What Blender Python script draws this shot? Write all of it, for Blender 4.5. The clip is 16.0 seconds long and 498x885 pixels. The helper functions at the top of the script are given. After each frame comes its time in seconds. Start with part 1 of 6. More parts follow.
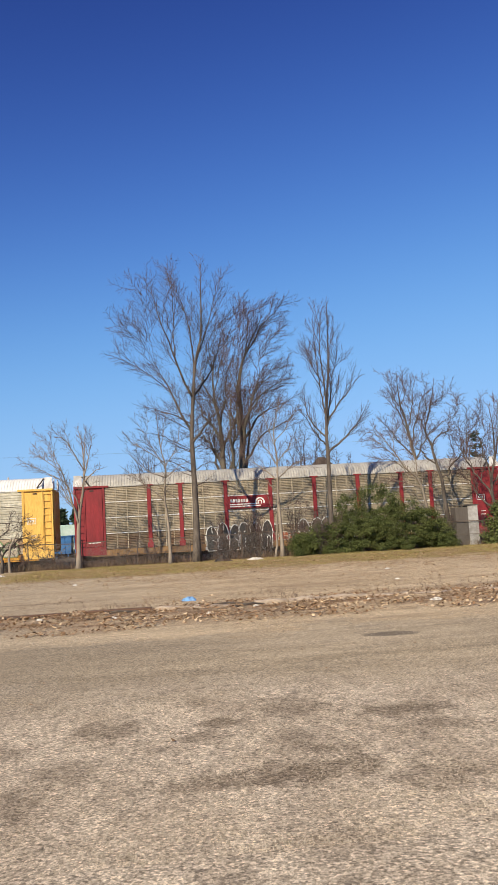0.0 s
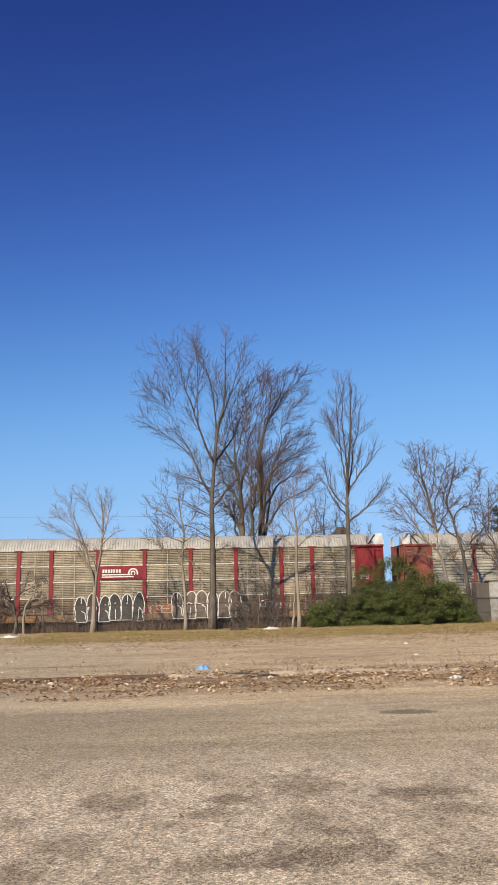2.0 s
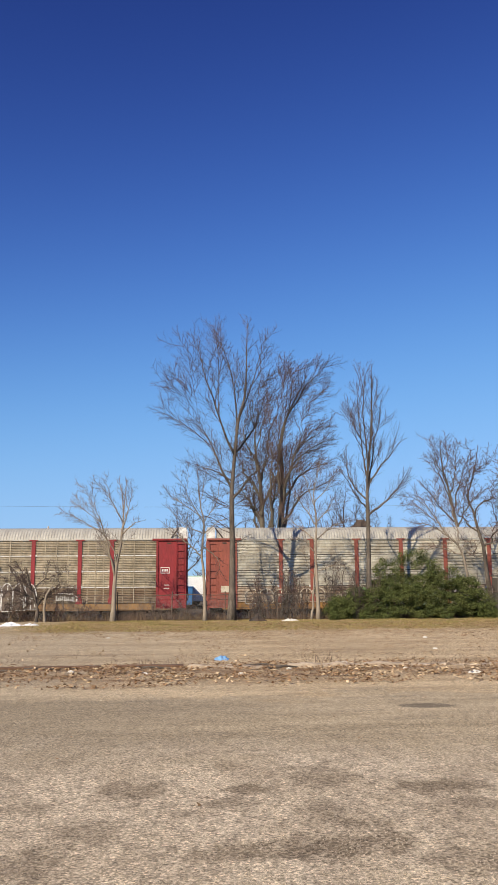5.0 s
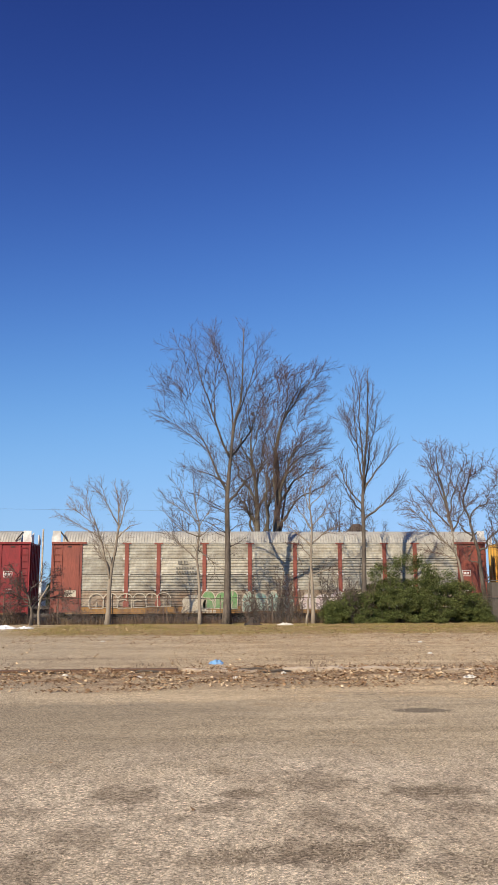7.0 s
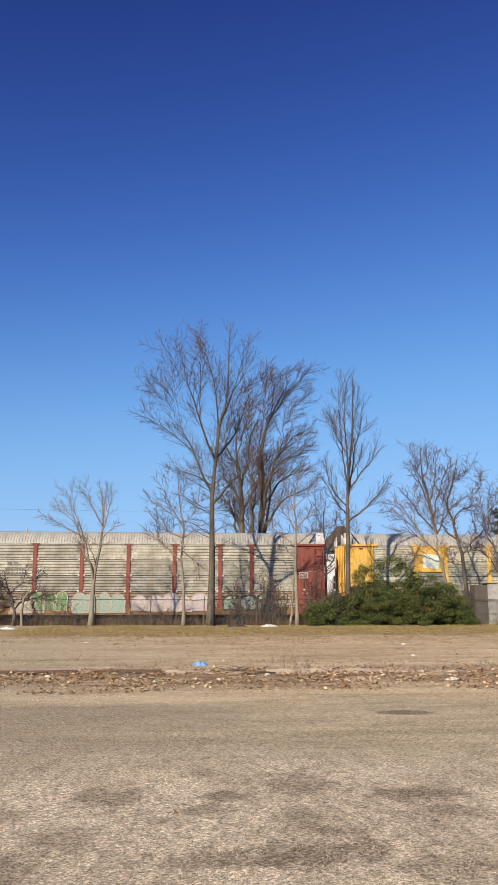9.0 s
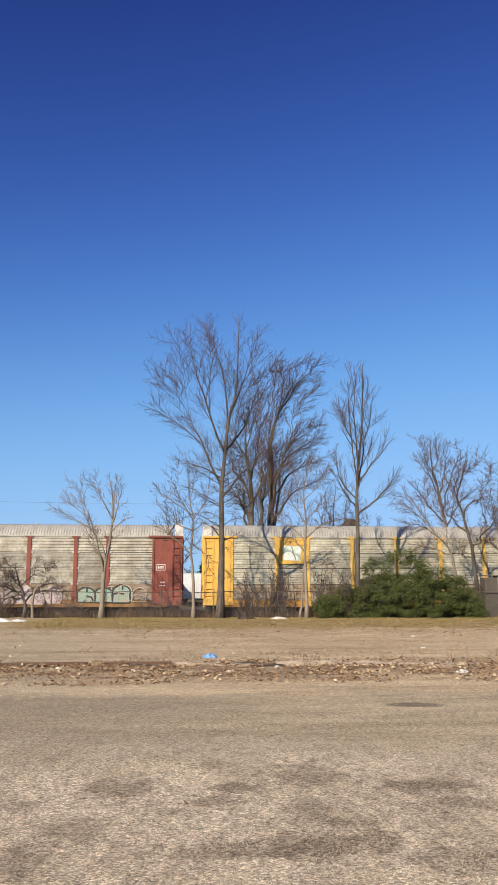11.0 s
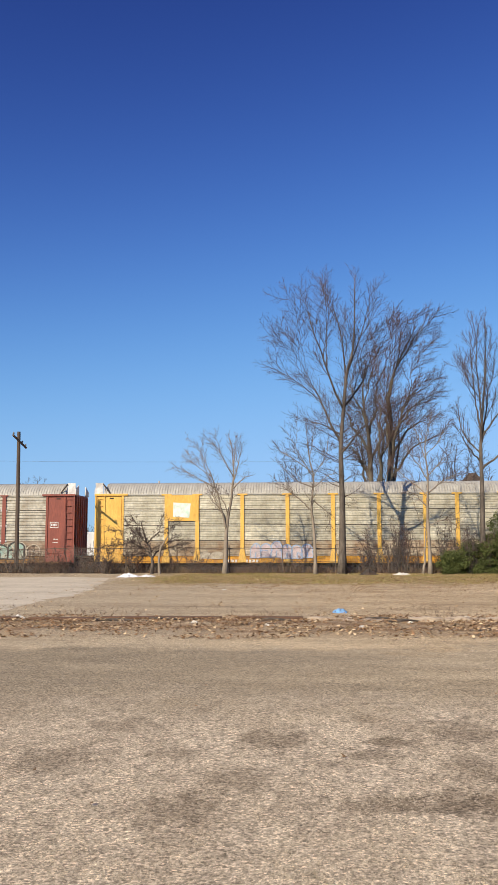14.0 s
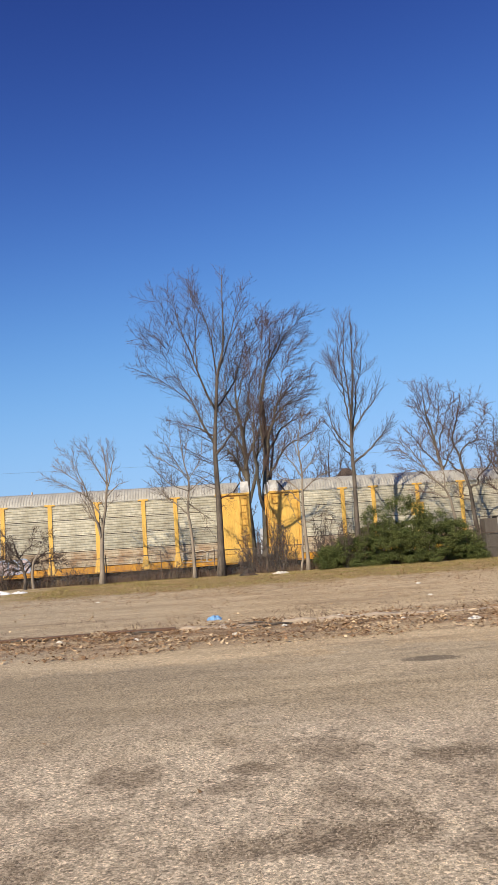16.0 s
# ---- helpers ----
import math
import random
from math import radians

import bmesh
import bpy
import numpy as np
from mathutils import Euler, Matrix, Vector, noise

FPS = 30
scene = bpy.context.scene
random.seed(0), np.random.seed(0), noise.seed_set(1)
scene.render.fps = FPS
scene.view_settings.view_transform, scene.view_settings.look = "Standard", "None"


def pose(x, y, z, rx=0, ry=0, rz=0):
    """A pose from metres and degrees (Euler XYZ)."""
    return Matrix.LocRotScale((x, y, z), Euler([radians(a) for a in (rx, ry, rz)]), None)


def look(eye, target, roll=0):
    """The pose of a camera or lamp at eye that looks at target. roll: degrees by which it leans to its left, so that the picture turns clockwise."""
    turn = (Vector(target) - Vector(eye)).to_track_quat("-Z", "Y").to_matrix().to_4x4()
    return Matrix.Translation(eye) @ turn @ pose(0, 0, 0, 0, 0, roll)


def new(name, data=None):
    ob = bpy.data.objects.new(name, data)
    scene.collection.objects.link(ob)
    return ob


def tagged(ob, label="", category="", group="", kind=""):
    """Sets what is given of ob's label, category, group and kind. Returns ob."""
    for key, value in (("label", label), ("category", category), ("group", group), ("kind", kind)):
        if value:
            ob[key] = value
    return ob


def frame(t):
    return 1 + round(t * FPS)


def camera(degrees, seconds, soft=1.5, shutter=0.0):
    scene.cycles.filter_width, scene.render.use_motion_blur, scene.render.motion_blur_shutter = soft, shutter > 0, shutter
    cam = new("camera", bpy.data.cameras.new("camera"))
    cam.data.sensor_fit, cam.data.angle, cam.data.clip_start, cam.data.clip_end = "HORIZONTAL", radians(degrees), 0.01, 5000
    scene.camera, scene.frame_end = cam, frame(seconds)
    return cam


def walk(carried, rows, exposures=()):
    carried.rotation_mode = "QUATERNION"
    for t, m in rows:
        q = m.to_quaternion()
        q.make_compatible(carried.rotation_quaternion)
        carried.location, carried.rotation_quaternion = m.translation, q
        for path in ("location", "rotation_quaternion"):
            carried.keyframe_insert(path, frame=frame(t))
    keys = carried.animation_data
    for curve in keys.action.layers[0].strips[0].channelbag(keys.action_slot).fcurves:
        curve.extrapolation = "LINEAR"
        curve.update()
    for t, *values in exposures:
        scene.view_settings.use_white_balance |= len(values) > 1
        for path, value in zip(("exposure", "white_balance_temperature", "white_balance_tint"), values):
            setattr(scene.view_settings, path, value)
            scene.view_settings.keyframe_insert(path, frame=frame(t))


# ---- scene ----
# A railway siding behind a worn car park: a train of covered autorack wagons rolls past a row of bare trees.
# x runs along the track, y away from the camera, z up; the car park lies at z = 0.
cam = camera(33.42, 16.0)
ROWS = [  # seconds, x, y, z, yaw, pitch, roll
    (0.0, 0.002, -0.001, 1.493, -5.86, 5.97, 3.23),
    (0.5, 0.003, -0.001, 1.496, -5.29, 8.62, 3.00),
    (1.0, 0.002, -0.001, 1.497, -5.13, 10.35, 2.16),
    (1.5, 0.002, -0.002, 1.496, -5.02, 10.73, 1.83),
    (2.0, 0.003, -0.002, 1.498, -4.70, 10.63, 1.22),
    (2.5, 0.002, -0.003, 1.498, -4.07, 10.65, 0.59),
    (3.0, 0.002, -0.003, 1.497, -3.31, 10.41, 0.58),
    (3.5, 0.000, -0.003, 1.498, -3.10, 10.05, 0.62),
    (4.0, -0.000, -0.002, 1.498, -3.43, 10.06, 0.55),
    (6.5, 0.000, -0.002, 1.500, -3.34, 10.11, 0.32),
    (7.0, 0.000, -0.001, 1.501, -3.74, 10.33, 0.22),
    (7.5, -0.000, 0.000, 1.503, -3.91, 10.42, 0.11),
    (8.0, -0.002, 0.002, 1.504, -4.32, 10.51, 0.14),
    (8.5, -0.002, 0.002, 1.504, -4.88, 10.50, -0.01),
    (11.0, -0.003, 0.004, 1.504, -4.17, 9.92, -0.05),
    (11.5, -0.004, 0.004, 1.503, -4.18, 9.86, 0.12),
    (12.0, -0.006, 0.032, 1.506, -3.87, 9.28, 0.46),
    (12.5, -0.054, 0.044, 1.505, -1.27, 8.19, -0.14),
    (13.0, -0.126, 0.107, 1.481, -1.45, 7.77, -1.94),
    (13.5, -0.236, 0.106, 1.504, 0.81, 8.68, 0.14),
    (14.0, -0.256, 0.107, 1.494, 3.80, 6.98, 0.14),
    (14.5, -0.264, 0.122, 1.479, 5.60, 6.97, -0.65),
    (15.0, -0.238, 0.334, 1.476, 2.42, 6.80, 0.18),
    (15.5, -0.035, 0.511, 1.573, -2.79, 5.48, 3.31),
    (16.0, 0.015, 0.628, 1.576, -4.21, 6.89, 3.73),
]
walk(cam, [(t, pose(x, y, z, 90 + pitch, roll, yaw)) for t, x, y, z, yaw, pitch, roll in ROWS])

# ---- light ----
SUN_WAY = Vector((4.0, 5.9, -4.3)).normalized()
world = bpy.data.worlds.new("sky")
scene.world = world
world.use_nodes = True
wn = world.node_tree.nodes
sky = wn.new("ShaderNodeTexSky")
sky.sky_type = "NISHITA"
sky.sun_disc = False
sky.sun_elevation = math.asin(-SUN_WAY.z)
sky.sun_rotation = math.atan2(-SUN_WAY.x, -SUN_WAY.y)
sky.altitude = 200
sky.air_density, sky.dust_density, sky.ozone_density = 1.0, 0.1, 3.0
apart, joined = wn.new("ShaderNodeSeparateColor"), wn.new("ShaderNodeCombineColor")   # a clear, deep winter sky
wl = world.node_tree.links
wl.new(sky.outputs[0], apart.inputs[0])
for k, (power, toe, shoulder) in enumerate(((2.33, 1.66, 0.190), (2.71, 2.73, 0.116), (2.62, 2.66, 0.069))):
    deep, lift, share = (wn.new("ShaderNodeMath") for _ in range(3))
    deep.operation, lift.operation, share.operation = "POWER", "MULTIPLY_ADD", "DIVIDE"
    deep.inputs[1].default_value, lift.inputs[1].default_value, lift.inputs[2].default_value = power, shoulder, toe
    wl.new(apart.outputs[k], deep.inputs[0])
    wl.new(deep.outputs[0], lift.inputs[0])
    wl.new(deep.outputs[0], share.inputs[0])
    wl.new(lift.outputs[0], share.inputs[1])
    wl.new(share.outputs[0], joined.inputs[k])
wn["Background"].inputs["Strength"].default_value = 0.06
wl.new(joined.outputs[0], wn["Background"].inputs["Color"])
sun = new("sun", bpy.data.lights.new("sun", "SUN"))
sun.data.energy, sun.data.angle, sun.data.color = 5.0, radians(0.53), (1.0, 0.865, 0.655)
sun.matrix_world = look((-40, -59, 43), (0, 0, 0))
scene.view_settings.exposure = 0.3


# ---- materials ----
def material(name, base, rough=0.8, metal=0.0, grain=8.0, amount=0.25, blotch=0.7, second=None, bump=0.2, spec=0.3, island=0.0, stretch=(1, 1, 1), each=0.0):
    """A weathered surface: base colour varied by blotches (towards second) and by fine grain, with relief."""
    m = bpy.data.materials.new(name)
    m.use_nodes = True
    nt = m.node_tree
    n, l = nt.nodes, nt.links
    b = n["Principled BSDF"]
    b.inputs["Roughness"].default_value, b.inputs["Metallic"].default_value = rough, metal
    b.inputs["Specular IOR Level"].default_value = spec
    co = n.new("ShaderNodeTexCoord")
    mp = n.new("ShaderNodeMapping")
    mp.inputs["Scale"].default_value = stretch
    l.new(co.outputs["Object"], mp.inputs["Vector"])

    def nz(scale, detail=4.0, r=0.6):
        t = n.new("ShaderNodeTexNoise")
        t.inputs["Scale"].default_value, t.inputs["Detail"].default_value, t.inputs["Roughness"].default_value = scale, detail, r
        l.new(mp.outputs[0], t.inputs["Vector"])
        return t.outputs["Fac"]

    def ramp(fac, a, c):
        r = n.new("ShaderNodeMapRange")
        r.inputs["From Min"].default_value, r.inputs["From Max"].default_value = a, c
        l.new(fac, r.inputs["Value"])
        return r.outputs[0]

    def mix(fac, a, c, kind="MIX"):
        x = n.new("ShaderNodeMix")
        x.data_type, x.blend_type = "RGBA", kind
        if isinstance(fac, float):
            x.inputs[0].default_value = fac
        else:
            l.new(fac, x.inputs[0])
        for k, v in ((6, a), (7, c)):
            if isinstance(v, tuple):
                x.inputs[k].default_value = (*v, 1)
            else:
                l.new(v, x.inputs[k])
        return x.outputs[2]

    second = second or tuple(v * 0.6 for v in base)
    col = mix(ramp(nz(blotch), 0.42, 0.68), base, second)
    fine = nz(grain, 6.0, 0.7)
    col = mix(ramp(fine, 0.35, 0.7), col, mix(1.0, col, (1 - amount, 1 - amount, 1 - amount), "MULTIPLY"))
    if island or each:
        g = n.new("ShaderNodeNewGeometry" if island else "ShaderNodeObjectInfo")
        s = island or each
        v = n.new("ShaderNodeMapRange")
        v.inputs["To Min"].default_value, v.inputs["To Max"].default_value = 1 - s, 1 + s * 0.6
        l.new(g.outputs["Random Per Island" if island else "Random"], v.inputs["Value"])
        cc = n.new("ShaderNodeCombineColor")
        for k in range(3):
            l.new(v.outputs[0], cc.inputs[k])
        col = mix(1.0, col, cc.outputs[0], "MULTIPLY")
    l.new(col, b.inputs["Base Color"])
    if bump:
        bp = n.new("ShaderNodeBump")
        bp.inputs["Strength"].default_value, bp.inputs["Distance"].default_value = bump, 0.02
        l.new(fine, bp.inputs["Height"])
        l.new(bp.outputs[0], b.inputs["Normal"])
    return m


def paint(name, base, second, rough=0.55, streak=(0.6, 1, 6), **k):
    return material(name, base, rough, second=second, stretch=(1.6, 1.6, 0.35), grain=9, blotch=1.2, amount=0.3, bump=0.1, **k)


BARK = material("bark", (0.165, 0.138, 0.115), 0.95, grain=11, blotch=3, second=(0.07, 0.06, 0.053), amount=0.5, bump=1.0, stretch=(1, 1, 0.3), spec=0.1)
BARK_PALE = material("bark_pale", (0.31, 0.26, 0.205), 0.95, grain=14, blotch=2, second=(0.19, 0.16, 0.13), bump=0.6, stretch=(1, 1, 0.3), spec=0.1)
TWIG = material("twig", (0.115, 0.086, 0.078), 0.95, grain=6, blotch=0.8, second=(0.08, 0.06, 0.056), bump=0, spec=0.1)
TWIG_RED = material("twig_red", (0.15, 0.098, 0.085), 0.95, grain=6, blotch=0.8, second=(0.11, 0.075, 0.066), bump=0, spec=0.1)
TWIG_PALE = material("twig_pale", (0.20, 0.16, 0.14), 0.95, grain=6, blotch=0.8, second=(0.13, 0.10, 0.092), bump=0, spec=0.1)
BRAMBLE = material("bramble", (0.20, 0.128, 0.095), 0.95, grain=5, blotch=0.8, second=(0.13, 0.082, 0.066), bump=0, spec=0.1)
LEAF = material("evergreen_leaf", (0.128, 0.148, 0.048), 0.75, grain=5, blotch=1.2, second=(0.075, 0.10, 0.03), bump=0, island=0.5, spec=0.15)
NEEDLE = material("needle", (0.03, 0.055, 0.025), 0.7, grain=5, blotch=1, bump=0, island=0.3)
DRY = material("dry_weed", (0.27, 0.195, 0.115), 0.95, grain=4, blotch=0.5, second=(0.14, 0.10, 0.065), bump=0, island=0.4, spec=0.1)
DRY_DARK = material("dry_stem", (0.20, 0.138, 0.10), 0.95, grain=4, blotch=0.5, second=(0.12, 0.085, 0.065), bump=0, island=0.3, spec=0.1)
GRASS = material("grass", (0.31, 0.265, 0.095), 0.9, grain=4, blotch=0.5, second=(0.36, 0.26, 0.125), bump=0, island=0.35, spec=0.1)
DEAD_LEAF = material("dead_leaf", (0.34, 0.215, 0.12), 0.85, grain=4, blotch=3, second=(0.27, 0.155, 0.08), bump=0, island=0.5, spec=0.2)
PALE_LEAF = material("pale_leaf", (0.66, 0.50, 0.32), 0.85, grain=4, blotch=3, second=(0.38, 0.26, 0.14), bump=0, island=0.4, spec=0.2)
PEBBLE = material("pebble", (0.46, 0.385, 0.29), 0.95, grain=20, blotch=4, second=(0.33, 0.275, 0.205), bump=0, island=0.4, spec=0.1)
CONCRETE = material("concrete", (0.66, 0.53, 0.39), 0.9, grain=25, blotch=2.5, second=(0.36, 0.29, 0.22), bump=0.5, amount=0.3)
PLASTIC_WHITE = material("white_plastic", (0.68, 0.63, 0.55), 0.5, grain=10, blotch=3, second=(0.62, 0.6, 0.56), bump=0.2)
SNOW = material("snow", (0.85, 0.87, 0.9), 0.7, grain=12, blotch=3, second=(0.72, 0.73, 0.75), bump=0.4)
BLUE = material("blue_plastic", (0.16, 0.36, 0.66), 0.35, grain=8, blotch=6, second=(0.34, 0.54, 0.78), bump=0.5)
STEEL_DARK = material("dark_steel", (0.055, 0.047, 0.042), 0.75, metal=0.2, grain=9, blotch=1.5, second=(0.10, 0.065, 0.045), bump=0.3)
RAIL = material("rail_steel", (0.25, 0.2, 0.17), 0.4, metal=0.8, grain=9, blotch=2, bump=0.1)
GALV = material("galvanised_wire", (0.23, 0.22, 0.2), 0.6, metal=0.5, grain=9, blotch=2, bump=0)
FENCE_RUST = material("rusty_pipe", (0.16, 0.12, 0.095), 0.8, metal=0.2, grain=9, blotch=2, second=(0.09, 0.07, 0.06), bump=0.1)
WOOD_POLE = material("pole_wood", (0.12, 0.09, 0.07), 0.9, grain=10, blotch=2, stretch=(1, 1, 0.15), bump=0.5)
PORCELAIN = material("insulator", (0.22, 0.2, 0.18), 0.3, grain=10, blotch=2, bump=0)
BALLAST = material("ballast", (0.16, 0.14, 0.125), 0.95, grain=14, blotch=1, second=(0.09, 0.08, 0.07), bump=0.8, island=0.3)
WHITE_SIDING = material("white_siding", (0.74, 0.75, 0.76), 0.6, grain=8, blotch=0.6, second=(0.62, 0.63, 0.64), bump=0.1)
ROOF_BROWN = material("brown_shingle", (0.13, 0.095, 0.075), 0.9, grain=12, blotch=1, bump=0.4)
GLASS = material("dark_glass", (0.03, 0.035, 0.04), 0.08, grain=3, blotch=1, bump=0, spec=0.6)
BLUE_STEEL = material("blue_steel", (0.045, 0.16, 0.38), 0.5, grain=8, blotch=1.5, second=(0.03, 0.11, 0.27), bump=0.1)
PLYWOOD = material("weathered_plywood", (0.12, 0.105, 0.09), 0.9, grain=10, blotch=1.5, second=(0.085, 0.07, 0.06), stretch=(1, 1, 0.3), bump=0.3)
ROTTEN = material("rotten_wood", (0.17, 0.10, 0.065), 0.95, grain=9, blotch=2, second=(0.10, 0.06, 0.042), stretch=(0.3, 1, 1), bump=0.5)
PEELING = material("peeling_paint", (0.42, 0.41, 0.39), 0.8, grain=7, blotch=3, second=(0.27, 0.25, 0.23), bump=0.4)


# ---- mesh building ----
class Shape:
    """Collects vertices and faces for one mesh."""

    def __init__(self):
        self.v, self.f = [], []

    def quad(self, a, b, c, d):
        k = len(self.v)
        self.v += [a, b, c, d]
        self.f.append((k, k + 1, k + 2, k + 3))
        return self

    def box(self, x0, x1, y0, y1, z0, z1, bevel=0.0, m=None):
        k = len(self.v)
        if bevel <= 0:
            pts = [(x, y, z) for z in (z0, z1) for x, y in ((x0, y0), (x1, y0), (x1, y1), (x0, y1))]
            faces = [(3, 2, 1, 0), (4, 5, 6, 7), (0, 1, 5, 4), (1, 2, 6, 5), (2, 3, 7, 6), (3, 0, 4, 7)]
        else:
            e = bevel
            ring = lambda g, z: [(x0 + g, y0 + g, z), (x1 - g, y0 + g, z), (x1 - g, y1 - g, z), (x0 + g, y1 - g, z)]
            pts = ring(e, z0) + ring(0, z0 + e) + ring(0, z1 - e) + ring(e, z1)
            faces = [(3, 2, 1, 0), (12, 13, 14, 15)]
            for r in range(3):
                for s in range(4):
                    faces.append((4 * r + s, 4 * r + (s + 1) % 4, 4 * r + 4 + (s + 1) % 4, 4 * r + 4 + s))
        if m is not None:
            pts = [tuple(m @ Vector(p)) for p in pts]
        self.v += pts
        self.f += [tuple(k + i for i in q) for q in faces]
        return self

    def prism(self, outline, y0, y1):
        """An outline in x, z (counter-clockwise seen from -y), from y0 to y1."""
        k, n = len(self.v), len(outline)
        self.v += [(x, y0, z) for x, z in outline] + [(x, y1, z) for x, z in outline]
        self.f += [tuple(range(k, k + n)), tuple(range(k + 2 * n - 1, k + n - 1, -1))]
        self.f += [(k + i, k + n + i, k + n + (i + 1) % n, k + (i + 1) % n) for i in range(n)]
        return self

    def tube(self, pts, radii, sides=6, cap=True):
        k, n = len(self.v), len(pts)
        P = np.array([tuple(p) for p in pts], float)
        d = np.gradient(P, axis=0)
        d /= np.linalg.norm(d, axis=1)[:, None] + 1e-9
        ref = np.array((0.0, 0, 1)) if abs(d[0][2]) < 0.9 else np.array((1.0, 0, 0))
        u = np.cross(d, ref)
        u /= np.linalg.norm(u, axis=1)[:, None] + 1e-9
        w = np.cross(d, u)
        a = np.arange(sides) * 2 * math.pi / sides
        R = np.broadcast_to(np.asarray(radii, float), (n,))
        V = P[:, None] + R[:, None, None] * (np.cos(a)[None, :, None] * u[:, None] + np.sin(a)[None, :, None] * w[:, None])
        self.v += [tuple(q) for q in V.reshape(-1, 3).tolist()]
        for i in range(n - 1):
            for s in range(sides):
                s2 = (s + 1) % sides
                self.f.append((k + i * sides + s, k + i * sides + s2, k + (i + 1) * sides + s2, k + (i + 1) * sides + s))
        if cap:
            self.f.append(tuple(k + s for s in reversed(range(sides))))
            self.f.append(tuple(k + (n - 1) * sides + s for s in range(sides)))
        return self

    def sheet(self, us, vs, place):
        """A grid over us x vs, each corner put by place(u, v)."""
        k, nv = len(self.v), len(vs)
        self.v += [place(u, v) for u in us for v in vs]
        self.f += [(k + i * nv + j, k + (i + 1) * nv + j, k + (i + 1) * nv + j + 1, k + i * nv + j + 1) for i in range(len(us) - 1) for j in range(nv - 1)]
        return self

    def mesh(self, name, mat, smooth=False):
        me = bpy.data.meshes.new(name)
        me.from_pydata(self.v, [], self.f)
        me.materials.append(mat)
        if smooth:
            me.polygons.foreach_set("use_smooth", [True] * len(me.polygons))
        me.update()
        return me


def part(name, shape, mat, parent=None, label="", smooth=False):
    data = shape if isinstance(shape, bpy.types.Mesh) else shape.mesh(name, mat, smooth)
    ob = new(name, data)
    if parent:
        ob.parent = parent
    return tagged(ob, label)


def thing(name, label, category, group="", m=None):
    ob = tagged(new(name), label, category, group)
    ob.empty_display_size = 0.1
    if m is not None:
        ob.matrix_basis = m
    return ob


rnd = random.Random(7)


